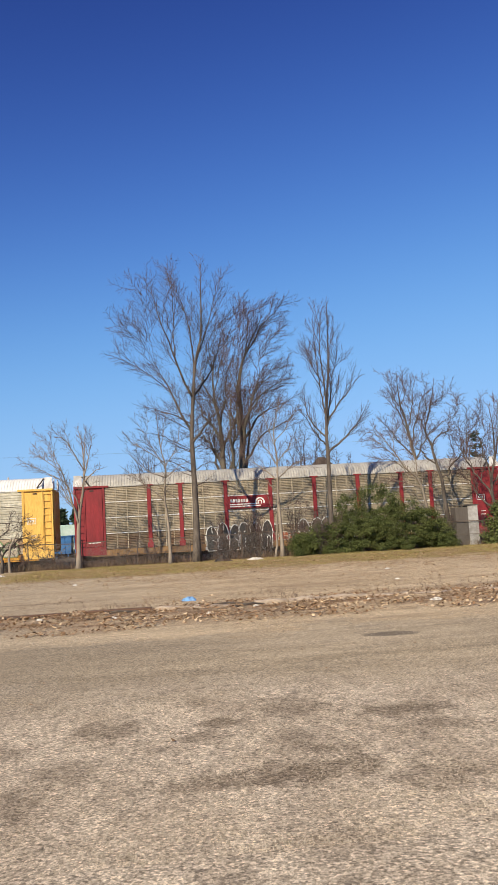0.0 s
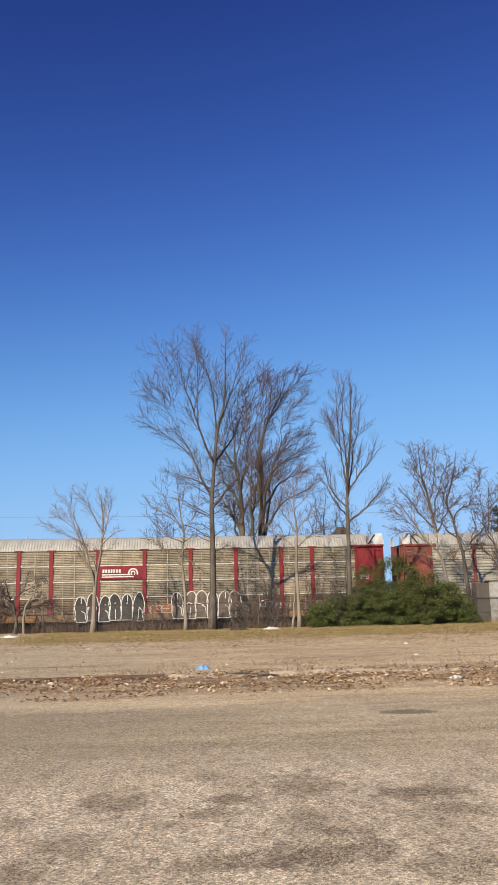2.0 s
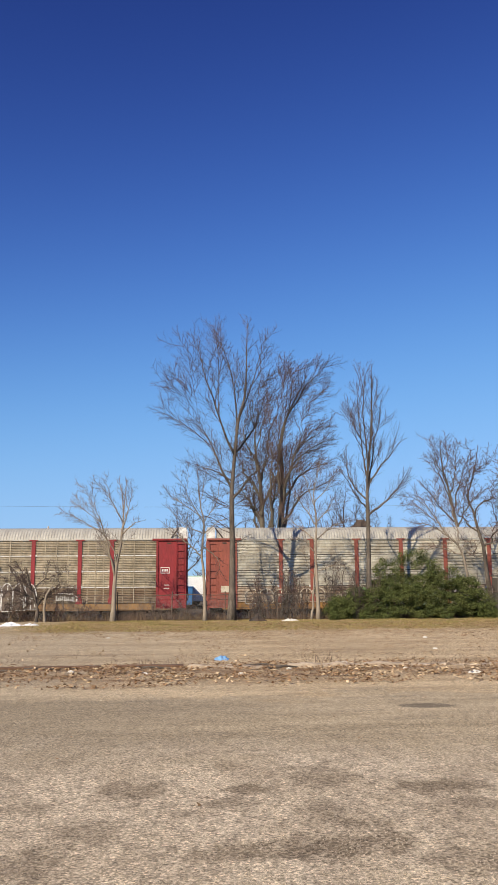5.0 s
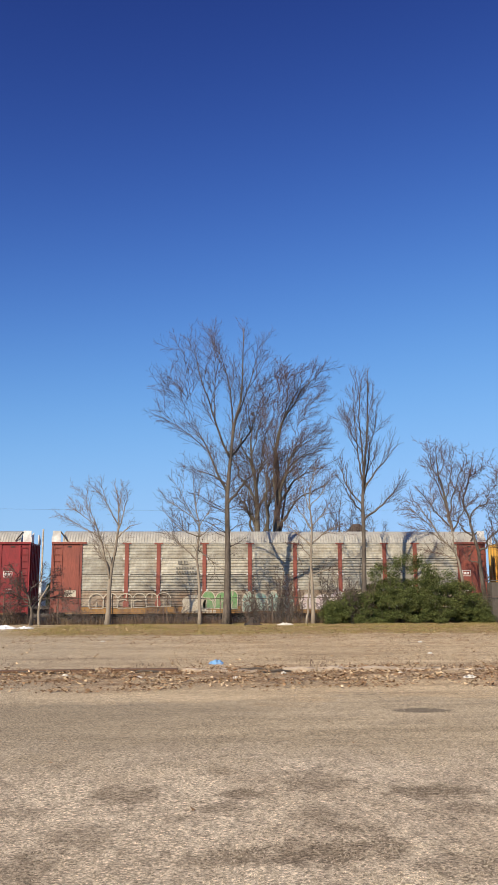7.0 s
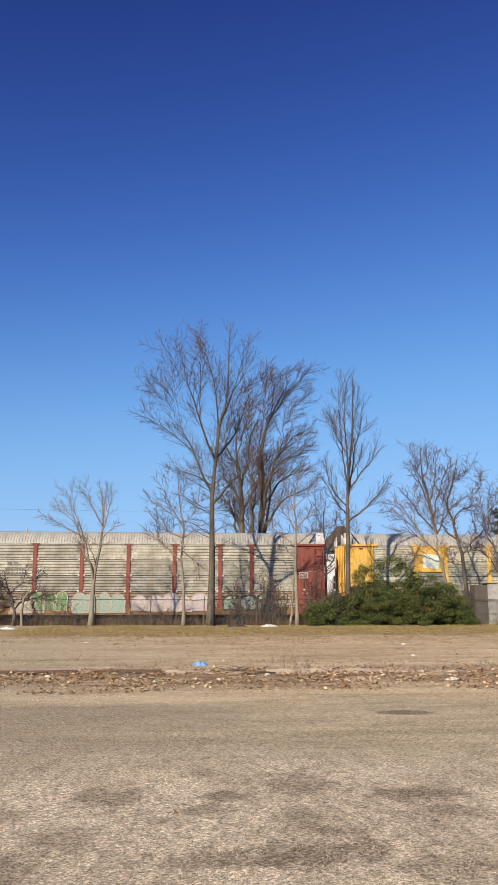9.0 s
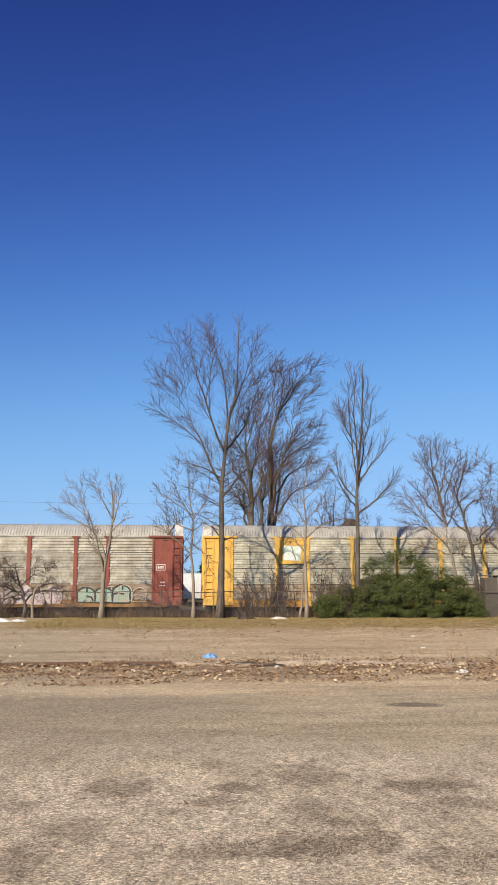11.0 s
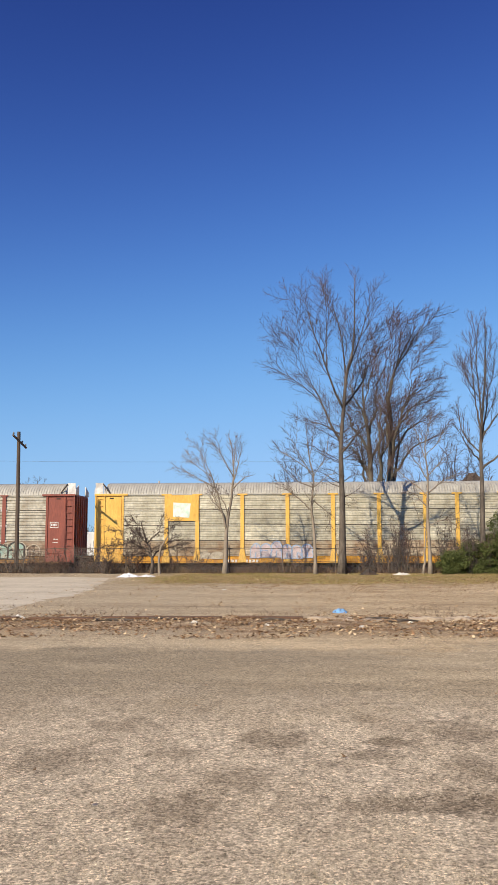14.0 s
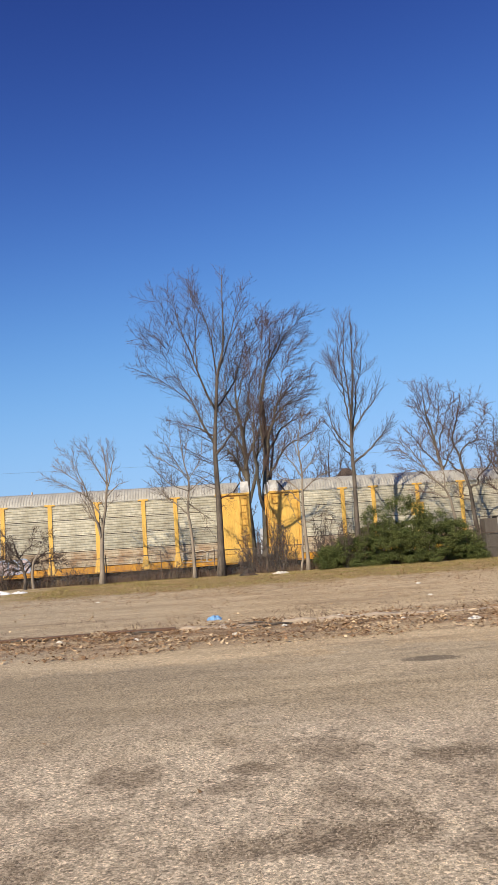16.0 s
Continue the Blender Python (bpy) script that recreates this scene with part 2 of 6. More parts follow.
# ---- ground ----
def ground_material():
    m = bpy.data.materials.new("worn_lot")
    m.use_nodes = True
    n, l = m.node_tree.nodes, m.node_tree.links
    b = n["Principled BSDF"]
    b.inputs["Roughness"].default_value = 0.95
    b.inputs["Specular IOR Level"].default_value = 0.15
    co = n.new("ShaderNodeTexCoord")
    sep = n.new("ShaderNodeSeparateXYZ")
    l.new(co.outputs["Object"], sep.inputs[0])

    def nz(scale, detail=4.0, r=0.6, stretch=(1, 1, 1)):
        mp = n.new("ShaderNodeMapping")
        mp.inputs["Scale"].default_value = stretch
        l.new(co.outputs["Object"], mp.inputs[0])
        t = n.new("ShaderNodeTexNoise")
        t.inputs["Scale"].default_value, t.inputs["Detail"].default_value, t.inputs["Roughness"].default_value = scale, detail, r
        l.new(mp.outputs[0], t.inputs["Vector"])
        return t.outputs["Fac"]

    def ramp(fac, a, c, lo=0.0, hi=1.0):
        r = n.new("ShaderNodeMapRange")
        for k, v in (("From Min", a), ("From Max", c), ("To Min", lo), ("To Max", hi)):
            r.inputs[k].default_value = v
        l.new(fac, r.inputs["Value"])
        return r.outputs[0]

    def mix(fac, a, c, kind="MIX"):
        x = n.new("ShaderNodeMix")
        x.data_type, x.blend_type = "RGBA", kind
        if isinstance(fac, float):
            x.inputs[0].default_value = fac
        else:
            l.new(fac, x.inputs[0])
        for k, v in ((6, a), (7, c)):
            if isinstance(v, tuple):
                x.inputs[k].default_value = (*v, 1)
            else:
                l.new(v, x.inputs[k])
        return x.outputs[2]

    def calc(op, a, c):
        x = n.new("ShaderNodeMath")
        x.operation = op
        for k, v in ((0, a), (1, c)):
            if isinstance(v, float):
                x.inputs[k].default_value = v
            else:
                l.new(v, x.inputs[k])
        return x.outputs[0]

    edge = nz(0.5, 5, 0.65)
    y = calc("ADD", sep.outputs["Y"], ramp(edge, 0.2, 0.8, -1.4, 1.4))
    grit = nz(42, 6, 0.8)
    coarse = nz(13, 4, 0.7)
    patch = nz(1.25, 5, 0.62, (1.5, 0.62, 1))
    mottle = nz(6.5, 6, 0.72, (1.2, 0.8, 1))
    # pale gravel with dark worn patches of old asphalt
    gravel = mix(ramp(patch, 0.44, 0.66), (0.685, 0.577, 0.425), (0.475, 0.387, 0.279))
    gravel = mix(ramp(mottle, 0.47, 0.66, 0.0, 0.75), gravel, (0.30, 0.245, 0.18))
    gravel = mix(ramp(nz(17, 4, 0.7), 0.52, 0.66, 0.0, 0.6), gravel, (0.27, 0.22, 0.165))
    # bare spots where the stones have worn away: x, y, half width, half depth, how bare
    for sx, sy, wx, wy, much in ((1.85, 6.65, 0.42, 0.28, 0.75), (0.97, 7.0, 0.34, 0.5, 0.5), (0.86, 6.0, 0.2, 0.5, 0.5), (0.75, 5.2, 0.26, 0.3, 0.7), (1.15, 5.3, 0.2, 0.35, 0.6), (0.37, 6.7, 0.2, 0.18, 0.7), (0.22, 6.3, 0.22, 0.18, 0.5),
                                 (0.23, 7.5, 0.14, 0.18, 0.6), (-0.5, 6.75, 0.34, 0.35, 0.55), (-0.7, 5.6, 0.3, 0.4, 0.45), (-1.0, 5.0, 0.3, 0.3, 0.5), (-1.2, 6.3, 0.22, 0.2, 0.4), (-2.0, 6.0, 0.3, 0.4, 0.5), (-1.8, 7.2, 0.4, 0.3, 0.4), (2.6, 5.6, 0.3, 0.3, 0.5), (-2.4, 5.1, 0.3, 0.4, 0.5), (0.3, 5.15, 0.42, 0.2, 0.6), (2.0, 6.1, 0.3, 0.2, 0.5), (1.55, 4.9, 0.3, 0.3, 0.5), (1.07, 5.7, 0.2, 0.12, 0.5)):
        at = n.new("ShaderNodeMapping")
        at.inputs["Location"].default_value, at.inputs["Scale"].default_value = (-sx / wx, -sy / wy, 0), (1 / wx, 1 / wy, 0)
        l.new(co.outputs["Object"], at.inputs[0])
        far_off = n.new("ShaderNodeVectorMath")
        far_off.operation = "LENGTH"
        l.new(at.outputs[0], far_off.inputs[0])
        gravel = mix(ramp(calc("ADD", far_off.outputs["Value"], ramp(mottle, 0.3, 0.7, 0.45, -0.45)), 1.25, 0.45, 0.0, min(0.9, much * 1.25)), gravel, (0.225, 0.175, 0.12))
    asphalt = mix(ramp(nz(0.8, 6, 0.7, (0.3, 1.6, 1)), 0.40, 0.62), (0.395, 0.32, 0.213), (0.56, 0.457, 0.31))
    asphalt = mix(ramp(nz(2.2, 5, 0.7, (0.4, 1.2, 1)), 0.52, 0.70, 0.0, 0.6), asphalt, (0.24, 0.20, 0.15))
    asphalt = mix(calc("MULTIPLY", ramp(calc("ADD", sep.outputs["X"], ramp(edge, 0.2, 0.8, -1.5, 1.5)), 2.0, -2.5, 0.0, 0.75), ramp(nz(1.1, 5, 0.7, (0.5, 1.2, 1)), 0.66, 0.36, 0.45, 1.0)), asphalt, (0.275, 0.228, 0.16))
    dirt = mix(ramp(nz(0.5, 6, 0.7, (0.3, 1.3, 1)), 0.40, 0.62), (0.68, 0.54, 0.347), (0.485, 0.372, 0.232))
    dirt = mix(ramp(calc("ADD", sep.outputs["X"], ramp(edge, 0.2, 0.8, -3.0, 3.0)), 2.0, -4.0, 0.0, 0.6), dirt, (0.46, 0.39, 0.28))
    dirt = mix(ramp(nz(1.4, 6, 0.75, (0.16, 1.1, 1)), 0.53, 0.66, 0.0, 0.7), dirt, (0.27, 0.20, 0.135))
    dirt = mix(ramp(nz(7.0, 5, 0.75, (0.5, 0.7, 1)), 0.56, 0.68, 0.0, 0.6), dirt, (0.22, 0.155, 0.10))
    litter = mix(ramp(nz(3.0, 6, 0.75), 0.40, 0.62), (0.24, 0.155, 0.09), (0.42, 0.30, 0.185))
    turf = mix(ramp(nz(0.7, 6, 0.75), 0.42, 0.6), (0.31, 0.25, 0.095), (0.42, 0.295, 0.15))
    turf = mix(ramp(nz(3.0, 5, 0.75, (0.6, 0.8, 1)), 0.58, 0.70, 0.0, 0.6), turf, (0.19, 0.13, 0.07))
    soil = (0.12, 0.095, 0.07)
    col = mix(ramp(y, 7.2, 9.0), gravel, asphalt)
    col = mix(ramp(y, 12.0, 12.5), col, dirt)
    col = mix(calc("MULTIPLY", calc("MULTIPLY", ramp(y, 13.8, 14.8), ramp(y, 17.6, 16.4)), ramp(nz(1.3, 6, 0.75, (0.7, 1.0, 1)), 0.40, 0.56, 0.1, 1.0)), col, litter)
    x_mask = ramp(sep.outputs["X"], -8.5, -6.5)
    col = mix(calc("MULTIPLY", ramp(calc("ADD", y, ramp(nz(0.9, 5, 0.75), 0.3, 0.7, -3.0, 3.0)), 30.5, 33.5), x_mask), col, turf)
    col = mix(ramp(y, 47.0, 48.2), col, soil)
    col = mix(ramp(grit, 0.38, 0.64), mix(1.0, col, (0.48, 0.455, 0.42), "MULTIPLY"), mix(1.0, col, (1.38, 1.38, 1.38), "MULTIPLY"))
    # single stone chips, light and dark
    chip = n.new("ShaderNodeTexVoronoi")
    chip.inputs["Scale"].default_value = 62
    l.new(co.outputs["Object"], chip.inputs["Vector"])
    tone = n.new("ShaderNodeSeparateColor")
    l.new(chip.outputs["Color"], tone.inputs[0])
    value = ramp(tone.outputs[0], 0.0, 1.0, 0.52, 1.42)
    grey = n.new("ShaderNodeCombineColor")
    for k in range(3):
        l.new(value, grey.inputs[k])
    col = mix(1.0, col, grey.outputs[0], "MULTIPLY")
    # an old oil stain
    stain = n.new("ShaderNodeVectorMath")
    stain.operation = "LENGTH"
    at = n.new("ShaderNodeMapping")
    at.inputs["Location"].default_value, at.inputs["Scale"].default_value = (-7.4, -46.0, 0), (2.5, 4.16, 0)
    l.new(co.outputs["Object"], at.inputs[0])
    l.new(at.outputs[0], stain.inputs[0])
    col = mix(ramp(calc("ADD", stain.outputs["Value"], ramp(coarse, 0.3, 0.7, -0.3, 0.3)), 1.1, 0.8, 0.0, 0.75), col, (0.10, 0.08, 0.06))
    col = mix(ramp(coarse, 0.58, 0.72, 0.0, 0.5), col, mix(1.0, col, (0.62, 0.6, 0.58), "MULTIPLY"))
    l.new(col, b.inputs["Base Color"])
    bp = n.new("ShaderNodeBump")
    bp.inputs["Strength"].default_value, bp.inputs["Distance"].default_value = 0.45, 0.008
    l.new(calc("ADD", grit, calc("MULTIPLY", coarse, 1.5)), bp.inputs["Height"])
    l.new(bp.outputs[0], b.inputs["Normal"])
    return m


def ground_height(x, y):
    h = 0.018 * noise.noise((x * 0.5, y * 0.7, 0)) + 0.008 * noise.noise((x * 2.3, y * 2.3, 3))
    if 13.5 < y < 18:
        h += 0.05 * math.sin((y - 13.5) / 4.5 * math.pi) * (0.8 + 0.8 * noise.noise((x * 0.8, y, 5)))
    if y > 31:
        h += 0.04 * min(1, (y - 31) / 3) * noise.noise((x * 0.7, y * 0.7, 9)) - 0.13 * min(1, (y - 31) / 13)
    if y > 47.5:
        h -= 0.62 * min(1, (y - 47.5) / 2.2)
        if y > 58:
            h += 0.72 * min(1, (y - 58) / 3)
    if y < 1 or y > 70 or abs(x) > 60:
        h = -0.0 if y < 60 else min(h, 0.0)
    return h


def spread(edges):
    out = []
    for a, b, step in edges:
        out += list(np.arange(a, b, step))
    return [float(v) for v in out] + [edges[-1][1]]


xs = spread([(-2500, -200, 400), (-200, -40, 20), (-40, -24, 2), (-24, 26, 0.4), (26, 44, 2), (44, 204, 20), (204, 2500, 400)])
ys = spread([(-600, -60, 180), (-60, 0, 10), (0, 20, 0.3), (20, 60, 0.6), (60, 80, 4), (80, 300, 30), (300, 3000, 450)])
ground = part("ground", Shape().sheet(xs, ys, lambda x, y: (x, y, ground_height(x, y))), ground_material(), smooth=True)
tagged(ground, "worn gravel and dirt lot with faded asphalt and a grassy verge", "ground", kind="structure")

DRIVE = material("drive_concrete", (0.72, 0.63, 0.485), 0.9, grain=18, blotch=0.6, second=(0.58, 0.50, 0.37), amount=0.35, bump=0.4, spec=0.15)


def drive_edge(y):
    return -7.2 - (0.0 if y < 27 else (y - 27) * 0.17) + 0.35 * noise.noise((0, y * 0.8, 2))


vs = [i / 12 for i in range(13)]
drive = part("pavement", Shape().sheet([17.6 + 0.6 * k for k in range(38)], vs, lambda y, v: (drive_edge(y) * (1 - v) - 26 * v, y + 0.5 * noise.noise((v * 30, 0, 1)) * (y < 18.5 or y > 39), ground_height(drive_edge(y) * (1 - v) - 26 * v, y) + 0.03 - 0.03 * (v == 0))), DRIVE)
tagged(drive, "pale cracked concrete driveway apron leading to the fence", "driveway", kind="structure")
# the sheet runs y by x, so its faces look down: turn them over
drive.data.flip_normals()


# ---- railway ----
TRACK_Y, RAIL_Z = 54.0, -0.40   # centre of the track, top of the rail
bed = Shape()
bed.sheet([-140 + 4 * k for k in range(71)], [51.4, 52.5, 55.5, 56.6], lambda x, y: (x, y, -0.74 + (0.14 if 52 < y < 56 else 0)))
track_bed = tagged(part("track_bed", bed, BALLAST), "dark crushed-stone railway ballast bed", "track bed", kind="structure")
ties = Shape()
for k in range(400):
    x = -120 + k * 0.55
    ties.box(x, x + 0.22, TRACK_Y - 1.3, TRACK_Y + 1.3, -0.66, -0.56)
tagged(part("railway_sleepers", ties, WOOD_POLE), "row of dark wooden railway sleepers under the rails", "sleepers", kind="stuff")
for s in (-1, 1):
    r = Shape()
    prof = [(-0.07, 0), (0.07, 0), (0.07, 0.02), (0.012, 0.04), (0.012, 0.11), (0.036, 0.12), (0.036, 0.16), (-0.036, 0.16), (-0.036, 0.12), (-0.012, 0.11), (-0.012, 0.04), (-0.07, 0.02)]
    k = len(prof)
    r.v = [(x, TRACK_Y + s * 0.7175 + a, RAIL_Z - 0.16 + z) for x in (-140, 140) for a, z in prof]
    r.f = [(i, i + k, (i + 1) % k + k, (i + 1) % k) for i in range(k)]
    tagged(part("rail", r, RAIL), "worn steel running rail spiked to the sleepers", "rail", "rails", "structure")

# ---- autorack wagons ----
LEN, GAP, WIDE = 27.4, 1.31, 3.2
END, BAY_A, BAY_B = 1.867, 2.742, 1.968
BAY_C = (LEN - 2 * (END + BAY_A + BAY_B)) / 5
POSTS = [END, END + BAY_A, END + BAY_A + BAY_B]
POSTS += [POSTS[-1] + BAY_C * k for k in range(1, 6)]
POSTS += [POSTS[-1] + BAY_B, POSTS[-1] + BAY_B + BAY_A]
SILL0, SILL1, EAVE, CROWN = 0.71, 1.15, 5.03, 5.86
ROWS_Z = [SILL1 + (EAVE - SILL1) * k / 4 for k in range(5)]


def roof_z(y):
    u = abs(y - WIDE / 2) / (WIDE / 2)
    return EAVE + (CROWN - EAVE) * (1 - u ** 2.6) ** 0.75


def ribbed(w, h, ribs, depth, slot=0.35):
    """A side sheet w wide and h high, pressed into level ribs."""
    zs, ds = [0.0], [0.0]
    p = h / ribs
    for k in range(ribs):
        z = k * p
        for a, dd in ((0.06, 0), (0.06 + slot * 0.35, 1), (0.06 + slot, 1), (0.06 + slot * 1.35, 0)):
            zs.append(z + a * p)
            ds.append(dd * depth)
    zs.append(h)
    ds.append(0.0)
    s = Shape()
    n = len(zs)
    s.v = [(x, d, z) for x in (0.0, w) for z, d in zip(zs, ds)]
    s.f = [(i, n + i, n + i + 1, i + 1) for i in range(n - 1)]
    k = len(s.v)
    s.v += [(0, 0.09, 0), (w, 0.09, 0), (w, 0.09, h), (0, 0.09, h)]
    s.f += [(k + 3, k + 2, k + 1, k), (0, k, k + 1, n), (n - 1, 2 * n - 1, k + 2, k + 3)]
    return s


def sheet_material(name, base, dirt):
    return material(name, base, 0.6, metal=0.15, second=dirt, stretch=(1.1, 1, 0.9), grain=5, blotch=1.1, amount=0.4, bump=0.15, each=0.24)


LIVERY = {
    "red": dict(paint=paint("conductor_red", (0.27, 0.028, 0.034), (0.17, 0.024, 0.026)), sheet=sheet_material("beige_sheet", (0.53, 0.45, 0.33), (0.33, 0.28, 0.20)),
                sill=paint("rust_sill", (0.30, 0.17, 0.07), (0.11, 0.07, 0.05)), ribs=9, depth=0.05, slot=0.45,
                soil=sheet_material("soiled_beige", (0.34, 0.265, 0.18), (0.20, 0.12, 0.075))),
    "oxide": dict(paint=paint("oxide_red", (0.29, 0.085, 0.06), (0.19, 0.06, 0.048)), sheet=sheet_material("silver_sheet", (0.57, 0.54, 0.46), (0.36, 0.32, 0.255)),
                  sill=paint("ochre_sill", (0.36, 0.19, 0.06), (0.16, 0.085, 0.05)), ribs=5, depth=0.045, slot=0.36,
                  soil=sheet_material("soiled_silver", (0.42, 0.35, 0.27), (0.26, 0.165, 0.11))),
    "yellow": dict(paint=paint("traffic_yellow", (0.82, 0.51, 0.12), (0.72, 0.40, 0.08)), sheet=sheet_material("grey_sheet", (0.64, 0.605, 0.49), (0.45, 0.415, 0.32)),
                   sill=paint("yellow_sill", (0.68, 0.33, 0.035), (0.36, 0.16, 0.04)), ribs=6, depth=0.032, slot=0.34,
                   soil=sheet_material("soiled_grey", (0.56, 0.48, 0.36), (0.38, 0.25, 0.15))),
}
ROOF_GREY = material("roof_zinc", (0.50, 0.48, 0.43), 0.6, metal=0.2, second=(0.36, 0.34, 0.30), stretch=(1.5, 0.4, 1), grain=8, blotch=0.8, amount=0.3, bump=0.1)
ROOF_WHITE = material("roof_white", (0.78, 0.77, 0.73), 0.55, second=(0.62, 0.60, 0.55), stretch=(1.5, 0.4, 1), grain=8, blotch=0.8, amount=0.2, bump=0.1)
END_WHITE = material("end_white", (0.75, 0.74, 0.72), 0.6, second=(0.45, 0.43, 0.41), grain=8, blotch=1.5, bump=0.1)
WHITE_INK = material("white_marking", (0.80, 0.79, 0.76), 0.6, grain=9, blotch=2, second=(0.62, 0.6, 0.56), bump=0)
FADED_INK = material("faded_marking", (0.17, 0.16, 0.14), 0.6, grain=9, blotch=3, second=(0.27, 0.25, 0.21), bump=0)
DARK_INK = material("dark_marking", (0.07, 0.065, 0.06), 0.6, grain=9, blotch=2, bump=0)
GREEN_INK = material("green_spray", (0.15, 0.30, 0.12), 0.7, grain=9, blotch=2, second=(0.30, 0.36, 0.22), bump=0)
TEAL_INK = material("teal_spray", (0.30, 0.44, 0.38), 0.7, grain=9, blotch=2, second=(0.46, 0.45, 0.36), bump=0)
SMOKE_INK = material("smoky_spray", (0.13, 0.095, 0.08), 0.7, grain=5, blotch=1.5, second=(0.23, 0.18, 0.13), bump=0)
ORANGE_INK = material("orange_spray", (0.40, 0.12, 0.06), 0.6, grain=9, blotch=2, bump=0)
BLUE_INK = material("blue_spray", (0.30, 0.42, 0.62), 0.6, grain=9, blotch=2, second=(0.48, 0.55, 0.68), bump=0)
LILAC_INK = material("lilac_spray", (0.58, 0.52, 0.53), 0.7, grain=9, blotch=2, second=(0.60, 0.42, 0.43), bump=0)
CREAM_INK = material("cream_spray", (0.56, 0.50, 0.40), 0.6, grain=9, blotch=2.5, second=(0.40, 0.33, 0.25), bump=0)

SHARED = {}


def shared(key, make):
    if key not in SHARED:
        SHARED[key] = make()
    return SHARED[key]


def lay(parent, mesh, x=0, y=0, z=0, rz=0, name="", label=""):
    ob = part(name or mesh.name, mesh, None, parent, label)
    ob.matrix_basis = pose(x, y, z, 0, 0, rz)
    return ob


def post_mesh(mat, flared):
    s = Shape()
    s.box(-0.12, 0.12, -0.05, 0.1, SILL1 - 0.05, EAVE - 0.02, 0.015)
    if flared:
        s.prism([(-0.27, SILL0 + 0.05), (0.27, SILL0 + 0.05), (0.13, SILL1 + 0.42), (-0.13, SILL1 + 0.42)], -0.06, 0.06)
        s.box(-0.32, 0.32, -0.055, 0.05, EAVE - 0.06, EAVE + 0.03)
    else:
        s.box(-0.19, 0.19, -0.055, 0.06, SILL1 - 0.03, SILL1 + 0.3, 0.02)
        s.box(-0.27, 0.27, -0.055, 0.05, EAVE - 0.05, EAVE + 0.02)
    return s.mesh("post", mat)


def bracket_mesh():
    return Shape().box(-0.05, 0.05, -0.035, 0.0, -0.06, 0.06, 0.012).mesh("bracket", END_WHITE)


def ribbon(s, line, thick, y=-0.012):
    """A flat band of even width along a line of (x, z); its joints are mitred."""
    P = np.array(line, float)
    closed = np.allclose(P[0], P[-1])
    d = np.diff(P, axis=0)
    d /= np.linalg.norm(d, axis=1)[:, None] + 1e-9
    first, last = (d[-1], d[0]) if closed else (d[0], d[-1])
    t = np.vstack([first, d]) + np.vstack([d, last])
    t /= np.linalg.norm(t, axis=1)[:, None] + 1e-9
    k = len(s.v)
    for (x, z), (u, w) in zip(P.tolist(), t.tolist()):
        s.v += [(x + w * thick / 2, y, z - u * thick / 2), (x - w * thick / 2, y, z + u * thick / 2)]
    s.f += [(k + 2 * i, k + 2 * i + 2, k + 2 * i + 3, k + 2 * i + 1) for i in range(len(P) - 1)]


def letter(w, h, seed, thick=0.055, fill=False, strokes=3):
    """One unreadable bubble letter, w wide and h high: a round-shouldered outline with inner strokes, or the fill of it."""
    r = random.Random(seed)
    s = Shape()
    kind = r.choice(("arch", "arch", "two_lobes", "point", "leg"))
    lean = r.uniform(-0.06, 0.1) * h
    a, m = w * r.uniform(0.5, 0.58), 12
    waist = h * r.uniform(0.42, 0.55)
    place = lambda x, z: (w / 2 + x + lean * z / h, z)
    if kind == "two_lobes":
        side = [(a * 0.95, 0), (a * 1.02, waist * 0.55), (a * 0.62, waist)]
    elif kind == "leg":
        side = [(a * 0.8, 0), (a * 0.98, waist * 0.4), (a * 0.9, waist)]
    else:
        side = [(a * 0.97, 0), (a * 0.93, waist)]
    top = []
    for i in range(m + 1):
        t = math.pi * i / m
        up = math.sin(t) ** (1.0 if kind != "point" else 1.6)
        top.append((a * math.cos(t), waist + (h - waist) * (0.12 + 0.88 * up)))
    ring = [place(x, z) for x, z in side + top + [(-x, z) for x, z in reversed(side)]]
    if fill:
        s.v = [(x, 0.0, z) for x, z in ring]
        s.f = [tuple(range(len(ring)))]
        return s
    ribbon(s, ring + ring[:1], thick)
    inner = [[(0, 0), (0.02 * w, h * 0.42)], [(-a * 0.1, h * 0.62), (a * 0.15, h * 0.66)], [(a * 0.1, h * 0.72), (a * 0.1, h * 0.95)], [(-a * 0.9, waist), (-a * 0.3, waist * 1.12), (a * 0.3, waist)], [(a * 0.05, waist), (a * 0.6, waist * 0.8), (a * 0.75, waist * 0.2)]]
    for j, line in enumerate(r.sample(inner, min(strokes, 2))):
        ribbon(s, [place(x, z) for x, z in line], thick, -0.015 - 0.003 * j)
    return s


def bars(w, h, n, seed, gap=0.25):
    """A line of unreadable lettering: n upright bars."""
    r = random.Random(seed)
    s = Shape()
    p = w / n
    for k in range(n):
        s.box(p * k, p * (k + 1 - gap) - r.uniform(0, 0.1) * p, -0.006, 0.0, 0, h)
    return s


